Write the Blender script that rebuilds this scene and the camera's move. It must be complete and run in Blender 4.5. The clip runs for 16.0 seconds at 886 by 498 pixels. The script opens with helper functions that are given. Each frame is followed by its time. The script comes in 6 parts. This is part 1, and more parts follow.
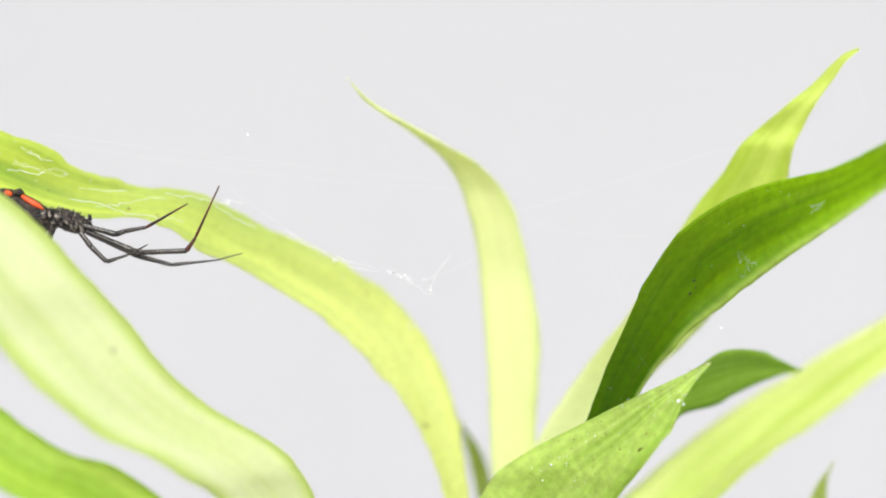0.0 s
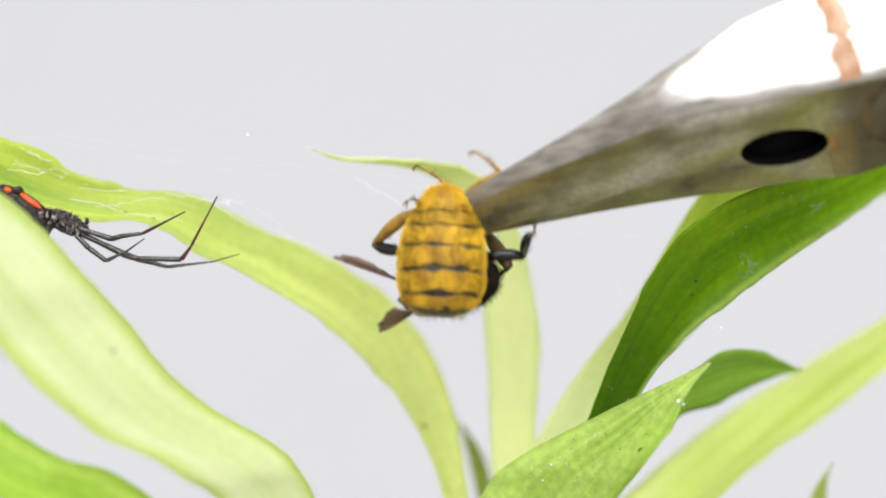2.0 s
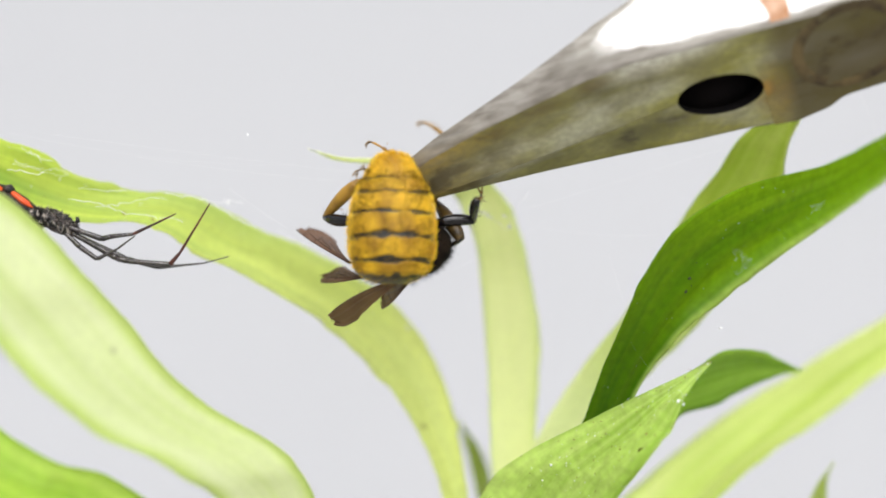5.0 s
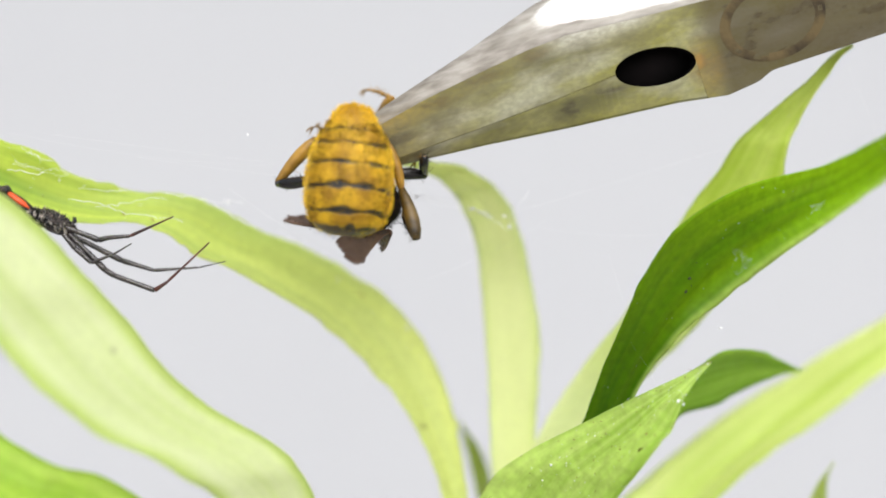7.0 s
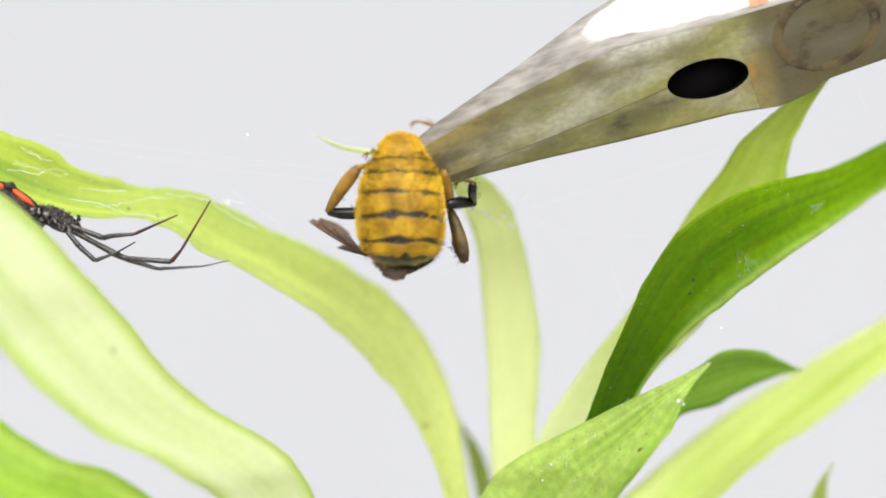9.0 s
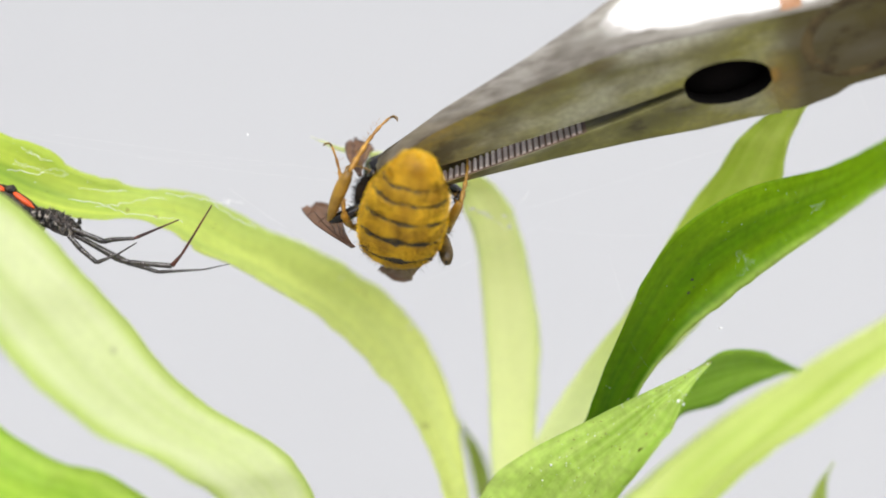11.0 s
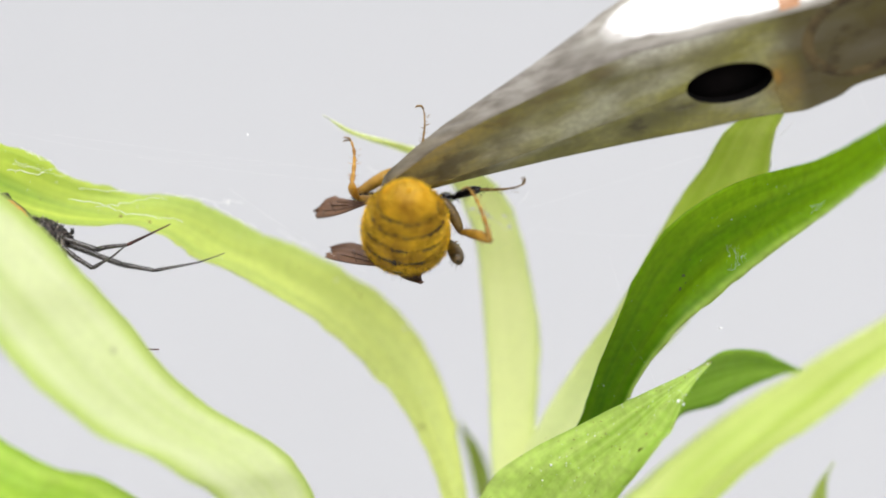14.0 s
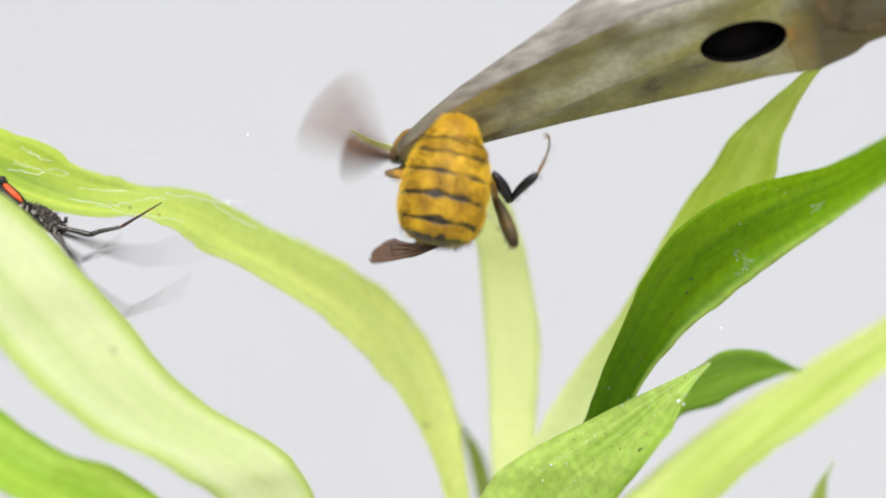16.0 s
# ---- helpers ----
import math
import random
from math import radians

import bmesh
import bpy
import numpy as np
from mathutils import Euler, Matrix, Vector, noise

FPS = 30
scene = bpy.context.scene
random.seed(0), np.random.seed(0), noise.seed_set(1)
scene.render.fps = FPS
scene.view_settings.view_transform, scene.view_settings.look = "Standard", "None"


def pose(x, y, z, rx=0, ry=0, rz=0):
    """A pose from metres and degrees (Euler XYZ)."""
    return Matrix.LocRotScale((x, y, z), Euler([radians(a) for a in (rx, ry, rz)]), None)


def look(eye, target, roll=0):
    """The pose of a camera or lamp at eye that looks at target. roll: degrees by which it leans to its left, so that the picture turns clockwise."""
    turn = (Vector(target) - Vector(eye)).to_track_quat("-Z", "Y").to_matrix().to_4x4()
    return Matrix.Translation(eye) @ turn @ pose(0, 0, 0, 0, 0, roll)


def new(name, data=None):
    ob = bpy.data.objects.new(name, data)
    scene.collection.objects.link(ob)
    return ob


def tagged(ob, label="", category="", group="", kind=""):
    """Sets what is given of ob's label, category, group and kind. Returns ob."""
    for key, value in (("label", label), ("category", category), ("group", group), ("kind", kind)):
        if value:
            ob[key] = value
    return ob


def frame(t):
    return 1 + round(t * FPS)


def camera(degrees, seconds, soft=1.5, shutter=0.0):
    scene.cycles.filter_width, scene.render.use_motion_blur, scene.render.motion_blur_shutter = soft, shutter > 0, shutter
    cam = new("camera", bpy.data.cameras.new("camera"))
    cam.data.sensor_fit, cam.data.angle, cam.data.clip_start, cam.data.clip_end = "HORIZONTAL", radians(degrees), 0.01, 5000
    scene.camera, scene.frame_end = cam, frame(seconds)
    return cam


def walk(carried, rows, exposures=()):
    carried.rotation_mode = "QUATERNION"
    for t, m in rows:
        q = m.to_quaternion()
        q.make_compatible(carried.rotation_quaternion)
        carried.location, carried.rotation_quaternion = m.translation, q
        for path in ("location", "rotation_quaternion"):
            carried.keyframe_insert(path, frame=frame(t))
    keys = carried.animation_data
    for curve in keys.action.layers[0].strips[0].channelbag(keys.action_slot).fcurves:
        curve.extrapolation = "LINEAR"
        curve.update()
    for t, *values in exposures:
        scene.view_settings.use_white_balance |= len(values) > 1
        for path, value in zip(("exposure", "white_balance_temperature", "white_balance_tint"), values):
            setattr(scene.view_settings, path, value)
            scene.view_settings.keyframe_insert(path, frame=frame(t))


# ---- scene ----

# ---- camera, fixed on a stand ----
cam = camera(36.0, 16.0, soft=1.8, shutter=0.5)
cam.data.dof.use_dof = True
cam.data.dof.focus_distance, cam.data.dof.aperture_fstop = 0.164, 5.8
EYE = look((0, -0.172, 0.125), (0, 0, 0.125))
walk(cam, [(0, EYE), (16.0, EYE)], exposures=[(0, 0.410, 6500, 10), (1.2, 0.410, 6500, 10), (1.5, 0.395, 6500, 10), (2.0, 0.340, 6400, 10), (2.5, 0.280, 6400, 10), (3.5, 0.275, 6400, 10), (4.0, 0.340, 6400, 10), (4.5, 0.290, 6400, 10), (7.0, 0.295, 6400, 10), (7.5, 0.350, 6400, 10), (8.0, 0.397, 6400, 10), (9.0, 0.397, 6400, 10), (11.3, 0.275, 6400, 10), (12.0, 0.280, 6400, 10), (12.5, 0.270, 6400, 10), (14.0, 0.280, 6400, 10), (15.0, 0.295, 6400, 10), (15.5, 0.340, 6400, 10), (16.0, 0.326, 6400, 10)])

# ---- light: bright overcast daylight from above ----
world = bpy.data.worlds.new("overcast_sky")
scene.world = world
world.use_nodes = True
wn, wl = world.node_tree.nodes, world.node_tree.links
sky = wn.new("ShaderNodeTexSky")
sky.sky_type, sky.sun_disc = "NISHITA", False
sky.sun_elevation, sky.sun_rotation = radians(50), radians(172)
sky.dust_density, sky.air_density = 4.0, 1.0
grey = wn.new("ShaderNodeHueSaturation")
grey.inputs["Saturation"].default_value = 0.25
wl.new(sky.outputs[0], grey.inputs["Color"])
wl.new(grey.outputs[0], wn["Background"].inputs[0])
wn["Background"].inputs[1].default_value = 0.15
sun = new("sun", bpy.data.lights.new("sun", "SUN"))
sun.data.energy, sun.data.angle, sun.data.color = 1.38, radians(105), (1.0, 0.98, 0.94)
sun.matrix_world = look((0.12, -0.85, 1.03), (0, 0, 0))


# ---- materials ----
def material(name):
    m = bpy.data.materials.new(name)
    m.use_nodes = True
    return m, m.node_tree.nodes, m.node_tree.links, m.node_tree.nodes["Principled BSDF"]


def noisy(name, dark, light, scale, rough=0.5, metal=0.0, bump=0.2, fine=None, spread=(0.35, 0.65), coat=0.0, depth=0.0002):
    """A surface whose colour wanders between two tones, with a finer grain and relief."""
    m, n, l, p = material(name)
    co = n.new("ShaderNodeTexCoord")
    a = n.new("ShaderNodeTexNoise")
    a.inputs["Scale"].default_value, a.inputs["Detail"].default_value = scale, 6
    ramp = n.new("ShaderNodeValToRGB")
    ramp.color_ramp.elements[0].position, ramp.color_ramp.elements[1].position = spread
    ramp.color_ramp.elements[0].color, ramp.color_ramp.elements[1].color = (*dark, 1), (*light, 1)
    b = n.new("ShaderNodeTexNoise")
    b.inputs["Scale"].default_value, b.inputs["Detail"].default_value = fine or scale * 6, 4
    bm = n.new("ShaderNodeBump")
    bm.inputs["Strength"].default_value, bm.inputs["Distance"].default_value = bump, depth
    l.new(co.outputs["Object"], a.inputs["Vector"])
    l.new(co.outputs["Object"], b.inputs["Vector"])
    l.new(a.outputs["Fac"], ramp.inputs[0])
    l.new(ramp.outputs[0], p.inputs["Base Color"])
    l.new(b.outputs["Fac"], bm.inputs["Height"])
    l.new(bm.outputs[0], p.inputs["Normal"])
    p.inputs["Roughness"].default_value, p.inputs["Metallic"].default_value = rough, metal
    p.inputs["Coat Weight"].default_value = coat
    return m


def leaf_material(name, deep, pale, glow, thin, rough=0.42, marks=0.35, base=None, reach=(1.2, 3.2), streak=9, rim=None, mottle=0.25, even=0.7, lop=False):
    """Leaf tissue: lengthwise veins, mottling and specks; light passes through it."""
    m, n, l, p = material(name)
    uv = n.new("ShaderNodeTexCoord")
    mp = n.new("ShaderNodeMapping")
    mp.inputs["Scale"].default_value = (0.55, streak, 1)
    v = n.new("ShaderNodeTexNoise")
    v.inputs["Scale"].default_value, v.inputs["Detail"].default_value = 1.0, 5
    mp2 = n.new("ShaderNodeMapping")
    mp2.inputs["Scale"].default_value = (0.3, 3.2, 1)
    w = n.new("ShaderNodeTexNoise")
    w.inputs["Scale"].default_value, w.inputs["Detail"].default_value = 1.0, 3
    mixf = n.new("ShaderNodeMath")
    mixf.operation = "ADD"
    half = n.new("ShaderNodeMath")
    half.operation, half.inputs[1].default_value = "MULTIPLY", 0.5
    ramp = n.new("ShaderNodeValToRGB")
    ramp.color_ramp.elements[0].position, ramp.color_ramp.elements[1].position = 0.38, 0.62
    ramp.color_ramp.elements[0].color, ramp.color_ramp.elements[1].color = (*deep, 1), (*pale, 1)
    l.new(uv.outputs["UV"], mp.inputs[0])
    l.new(uv.outputs["UV"], mp2.inputs[0])
    l.new(mp.outputs[0], v.inputs["Vector"])
    l.new(mp2.outputs[0], w.inputs["Vector"])
    l.new(v.outputs["Fac"], mixf.inputs[0])
    l.new(w.outputs["Fac"], mixf.inputs[1])
    l.new(mixf.outputs[0], half.inputs[0])
    l.new(half.outputs[0], ramp.inputs[0])
    # small brown specks
    sp = n.new("ShaderNodeTexVoronoi")
    sp.inputs["Scale"].default_value = 190
    lt = n.new("ShaderNodeMath")
    lt.operation, lt.inputs[1].default_value = "LESS_THAN", 0.13
    hide = n.new("ShaderNodeTexNoise")
    hide.inputs["Scale"].default_value = 130
    gt = n.new("ShaderNodeMath")
    gt.operation, gt.inputs[1].default_value = "GREATER_THAN", 0.61
    both = n.new("ShaderNodeMath")
    both.operation = "MULTIPLY"
    some = n.new("ShaderNodeMath")
    some.operation, some.inputs[1].default_value = "MULTIPLY", marks
    l.new(uv.outputs["Object"], sp.inputs["Vector"])
    l.new(uv.outputs["Object"], hide.inputs["Vector"])
    l.new(sp.outputs["Distance"], lt.inputs[0])
    l.new(hide.outputs["Fac"], gt.inputs[0])
    l.new(lt.outputs[0], both.inputs[0])
    l.new(gt.outputs[0], both.inputs[1])
    l.new(both.outputs[0], some.inputs[0])
    spot = n.new("ShaderNodeMix")
    spot.data_type = "RGBA"
    spot.inputs[7].default_value = (0.10, 0.07, 0.02, 1)
    l.new(some.outputs[0], spot.inputs[0])
    tone = ramp.outputs[0]
    if base:  # paler tissue towards the leaf's base; in DEEP a painted shade there
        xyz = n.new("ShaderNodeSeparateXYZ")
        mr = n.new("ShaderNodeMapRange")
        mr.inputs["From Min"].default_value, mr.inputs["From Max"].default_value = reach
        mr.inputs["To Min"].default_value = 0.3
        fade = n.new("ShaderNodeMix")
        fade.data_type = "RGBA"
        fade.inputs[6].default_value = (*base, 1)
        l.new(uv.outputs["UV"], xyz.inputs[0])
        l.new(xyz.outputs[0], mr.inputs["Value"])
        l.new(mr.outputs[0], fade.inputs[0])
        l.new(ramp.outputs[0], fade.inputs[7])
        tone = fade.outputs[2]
    if rim:  # another tone along both margins, or along one
        sep = n.new("ShaderNodeSeparateXYZ")
        off = n.new("ShaderNodeMath")
        off.operation, off.inputs[1].default_value = "SUBTRACT", 0.5
        size = n.new("ShaderNodeMath")
        size.operation, size.inputs[1].default_value = "MULTIPLY" if lop else "ABSOLUTE", -1.0
        far = n.new("ShaderNodeMapRange")
        far.interpolation_type = "SMOOTHSTEP"
        far.inputs["From Min"].default_value, far.inputs["From Max"].default_value, far.inputs["To Max"].default_value = 0.40 if lop else 0.30, 0.5, 0.85
        side = n.new("ShaderNodeMix")
        side.data_type = "RGBA"
        side.inputs[7].default_value = (*rim, 1)
        l.new(uv.outputs["UV"], sep.inputs[0])
        l.new(sep.outputs[1], off.inputs[0])
        l.new(off.outputs[0], size.inputs[0])
        l.new(size.outputs[0], far.inputs["Value"])
        l.new(far.outputs[0], side.inputs[0])
        l.new(tone, side.inputs[6])
        tone = side.outputs[2]
    # fine mottling of the tissue
    mo = n.new("ShaderNodeTexNoise")
    mo.inputs["Scale"].default_value, mo.inputs["Detail"].default_value = 900, 5
    mr2 = n.new("ShaderNodeMapRange")
    mr2.inputs["From Min"].default_value, mr2.inputs["From Max"].default_value = 0.3, 0.7
    mr2.inputs["To Min"].default_value, mr2.inputs["To Max"].default_value = 1 - mottle, 1 + mottle
    hv = n.new("ShaderNodeHueSaturation")
    l.new(uv.outputs["Object"], mo.inputs["Vector"])
    l.new(mo.outputs["Fac"], mr2.inputs["Value"])
    l.new(mr2.outputs[0], hv.inputs["Value"])
    l.new(tone, hv.inputs["Color"])
    l.new(hv.outputs[0], spot.inputs[6])
    l.new(spot.outputs[2], p.inputs["Base Color"])
    bm = n.new("ShaderNodeBump")
    bm.inputs["Strength"].default_value, bm.inputs["Distance"].default_value = 0.35, 0.0003
    l.new(v.outputs["Fac"], bm.inputs["Height"])
    l.new(bm.outputs[0], p.inputs["Normal"])
    p.inputs["Roughness"].default_value = rough
    p.inputs["Specular IOR Level"].default_value = 0.3
    tr = n.new("ShaderNodeBsdfTranslucent")
    tint = n.new("ShaderNodeMix")
    tint.data_type, tint.blend_type = "RGBA", "MIX"
    tint.inputs[0].default_value = even
    tint.inputs[7].default_value = (*glow, 1)
    l.new(spot.outputs[2], tint.inputs[6])
    l.new(tint.outputs[2], tr.inputs["Color"])
    mx = n.new("ShaderNodeMixShader")
    mx.inputs[0].default_value = thin
    l.new(p.outputs[0], mx.inputs[1])
    l.new(tr.outputs[0], mx.inputs[2])
    l.new(mx.outputs[0], n["Material Output"].inputs["Surface"])
    return m


LIME = leaf_material("pale_lime_leaf", (0.61, 0.71, 0.28), (0.85, 0.875, 0.63), (0.85, 0.89, 0.62), 0.5, streak=4, rim=(0.55, 0.70, 0.14), mottle=0.05, marks=0.25)
SPREADING = leaf_material("bright_lime_leaf", (0.52, 0.68, 0.10), (0.90, 0.94, 0.46), (0.95, 1.0, 0.46), 0.42, streak=3.4, mottle=0.05)
CREAM = leaf_material("cream_green_leaf", (0.68, 0.80, 0.20), (0.90, 0.94, 0.46), (0.95, 1.0, 0.50), 0.46, base=(0.95, 0.97, 0.62), reach=(1.8, 3.5), streak=9, rim=(0.78, 0.87, 0.40), mottle=0.03, marks=0)
FRESH = leaf_material("fresh_green_leaf", (0.24, 0.42, 0.01), (0.60, 0.72, 0.08), (0.84, 0.96, 0.24), 0.40, base=(0.86, 0.89, 0.37), reach=(1.6, 4.1), streak=7, mottle=0.06, even=0.22)
TALL = leaf_material("lime_and_cream_leaf", (0.54, 0.70, 0.08), (0.78, 0.87, 0.25), (0.88, 0.96, 0.30), 0.40, base=(0.96, 0.98, 0.70), reach=(1.1, 2.2), streak=8, mottle=0.06)
GRASS = leaf_material("grass_green_leaf", (0.30, 0.50, 0.03), (0.62, 0.77, 0.16), (0.70, 0.92, 0.15), 0.48, streak=7, marks=0.7, mottle=0.10)
OLIVE = leaf_material("dull_olive_leaf", (0.30, 0.40, 0.07), (0.44, 0.52, 0.14), (0.55, 0.66, 0.14), 0.4, streak=8, mottle=0.1)
DUSTY = leaf_material("dusty_green_leaf", (0.30, 0.48, 0.05), (0.68, 0.82, 0.24), (0.72, 0.92, 0.21), 0.40, 0.5, streak=8, marks=1.0, mottle=0.18)
LEAFY = leaf_material("mid_green_leaf", (0.15, 0.33, 0.02), (0.46, 0.65, 0.10), (0.52, 0.76, 0.06), 0.45, 0.45, 0.8, streak=9, mottle=0.1)
# shade at the base and light on one curled margin put into the colour
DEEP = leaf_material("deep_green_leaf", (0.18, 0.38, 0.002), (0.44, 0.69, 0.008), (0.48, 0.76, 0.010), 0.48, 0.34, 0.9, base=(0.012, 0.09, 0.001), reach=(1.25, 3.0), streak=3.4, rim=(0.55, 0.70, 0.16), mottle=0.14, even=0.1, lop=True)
DEEP.node_tree.nodes["Principled BSDF"].inputs["Specular IOR Level"].default_value = 0.16
SPOT = noisy("dark_green_stain", (0.02, 0.035, 0.006), (0.05, 0.06, 0.015), 400, 0.6, bump=0.1)
STEM = noisy("cane_bark", (0.16, 0.24, 0.05), (0.28, 0.36, 0.10), 60)
CARD = noisy("pale_grey_card", (0.492, 0.498, 0.518), (0.508, 0.514, 0.534), 3, 0.9, bump=0.05)
TABLE = noisy("grey_table", (0.28, 0.27, 0.26), (0.34, 0.33, 0.31), 6, 0.7, bump=0.05)
DARKLEG = noisy("dark_leg", (0.02, 0.014, 0.006), (0.14, 0.085, 0.018), 420, 0.4, bump=0.4, fine=3000)

RIDGE = noisy("worn_pinkish_ridges", (0.60, 0.50, 0.45), (0.88, 0.80, 0.74), 400, 0.4, 0.3, 0.2)
GRIP = noisy("brown_grip_face", (0.10, 0.06, 0.04), (0.26, 0.17, 0.12), 500, 0.6, 0.2, 0.3, 1500)
RUST = noisy("brown_rust", (0.02, 0.013, 0.006), (0.12, 0.085, 0.032), 260, 0.8, 0.2, 0.4, 1200, (0.38, 0.62))
ORANGE = noisy("orange_rust", (0.42, 0.20, 0.09), (0.75, 0.52, 0.38), 260, 0.6, 0.2, 0.4, 1200)
# near black that paints the shade inside the joint and between the jaws
RECESS_SHADE = noisy("recess_shade_black", (0.001, 0.001, 0.001), (0.004, 0.003, 0.003), 200, 1.0)
RECESS_SHADE.node_tree.nodes["Principled BSDF"].inputs["Specular IOR Level"].default_value = 0.1


def hair_material(name, dark, light, spread, rough=0.75):
    """Hair whose single strands differ in tone."""
    m = noisy(name, dark, light, 420, rough, bump=0.0)
    n, l = m.node_tree.nodes, m.node_tree.links
    ramp, p = n["Color Ramp"], n["Principled BSDF"]
    geo, mr, hv = n.new("ShaderNodeNewGeometry"), n.new("ShaderNodeMapRange"), n.new("ShaderNodeHueSaturation")
    mr.inputs["To Min"].default_value, mr.inputs["To Max"].default_value = 1 - spread * 0.8, 1 + spread * 0.7
    l.new(geo.outputs["Random Per Island"], mr.inputs["Value"])
    l.new(mr.outputs[0], hv.inputs["Value"])
    l.new(ramp.outputs[0], hv.inputs["Color"])
    l.new(hv.outputs[0], p.inputs["Base Color"])
    return m


YELLOW = hair_material("yellow_hair", (0.72, 0.42, 0.008), (0.97, 0.70, 0.05), 0.45)
OCHRE = noisy("ochre_cuticle", (0.30, 0.16, 0.004), (0.70, 0.42, 0.01), 380, 0.6, bump=0.5, fine=2500)
BAND = noisy("dark_cuticle", (0.012, 0.011, 0.010), (0.07, 0.055, 0.03), 500, 0.32, bump=0.3, fine=2500)
BLACKHAIR = noisy("black_hair", (0.004, 0.003, 0.002), (0.024, 0.015, 0.009), 500, 0.85, bump=0.0)
BLACKHAIR.node_tree.nodes["Principled BSDF"].inputs["Specular IOR Level"].default_value = 0.15
AMBER = noisy("amber_leg", (0.20, 0.085, 0.010), (0.52, 0.27, 0.03), 420, 0.4, bump=0.4, fine=3000)
TAWNY = noisy("tawny_leg", (0.13, 0.065, 0.008), (0.44, 0.24, 0.03), 330, 0.4, bump=0.4, fine=3000)
UMBER = noisy("umber_leg", (0.10, 0.055, 0.012), (0.30, 0.17, 0.03), 500, 0.45, bump=0.4, fine=3000)
VEIN = noisy("dark_brown_vein", (0.03, 0.012, 0.005), (0.10, 0.045, 0.02), 500, 0.5, bump=0.1)
BLACK = noisy("black_chitin", (0.002, 0.002, 0.002), (0.012, 0.010, 0.010), 600, 0.17, bump=0.25, fine=3000)
GLINT = noisy("glossy_black_leg", (0.003, 0.002, 0.002), (0.05, 0.036, 0.032), 700, 0.2, bump=0.7, fine=2600)
GLINT.node_tree.nodes["Principled BSDF"].inputs["Specular IOR Level"].default_value = 1.0
MAHOGANY = noisy("red_brown_chitin", (0.03, 0.008, 0.006), (0.11, 0.026, 0.014), 500, 0.35, bump=0.2)
SCARLET = noisy("scarlet_patch", (0.55, 0.05, 0.01), (0.85, 0.12, 0.02), 700, 0.45, bump=0.3, fine=3000)
DARKBODY = noisy("mottled_dark_body", (0.003, 0.003, 0.003), (0.10, 0.07, 0.055), 1500, 0.28, bump=1.0, fine=3000, spread=(0.42, 0.75), depth=0.0004)
COXA = noisy("pale_mottled_coxa", (0.006, 0.005, 0.005), (0.55, 0.48, 0.42), 1600, 0.3, bump=0.8, fine=4000, spread=(0.45, 0.75))
EYE_MAT = noisy("compound_eye", (0.02, 0.03, 0.02), (0.10, 0.12, 0.05), 900, 0.2, bump=0.2, fine=5000)


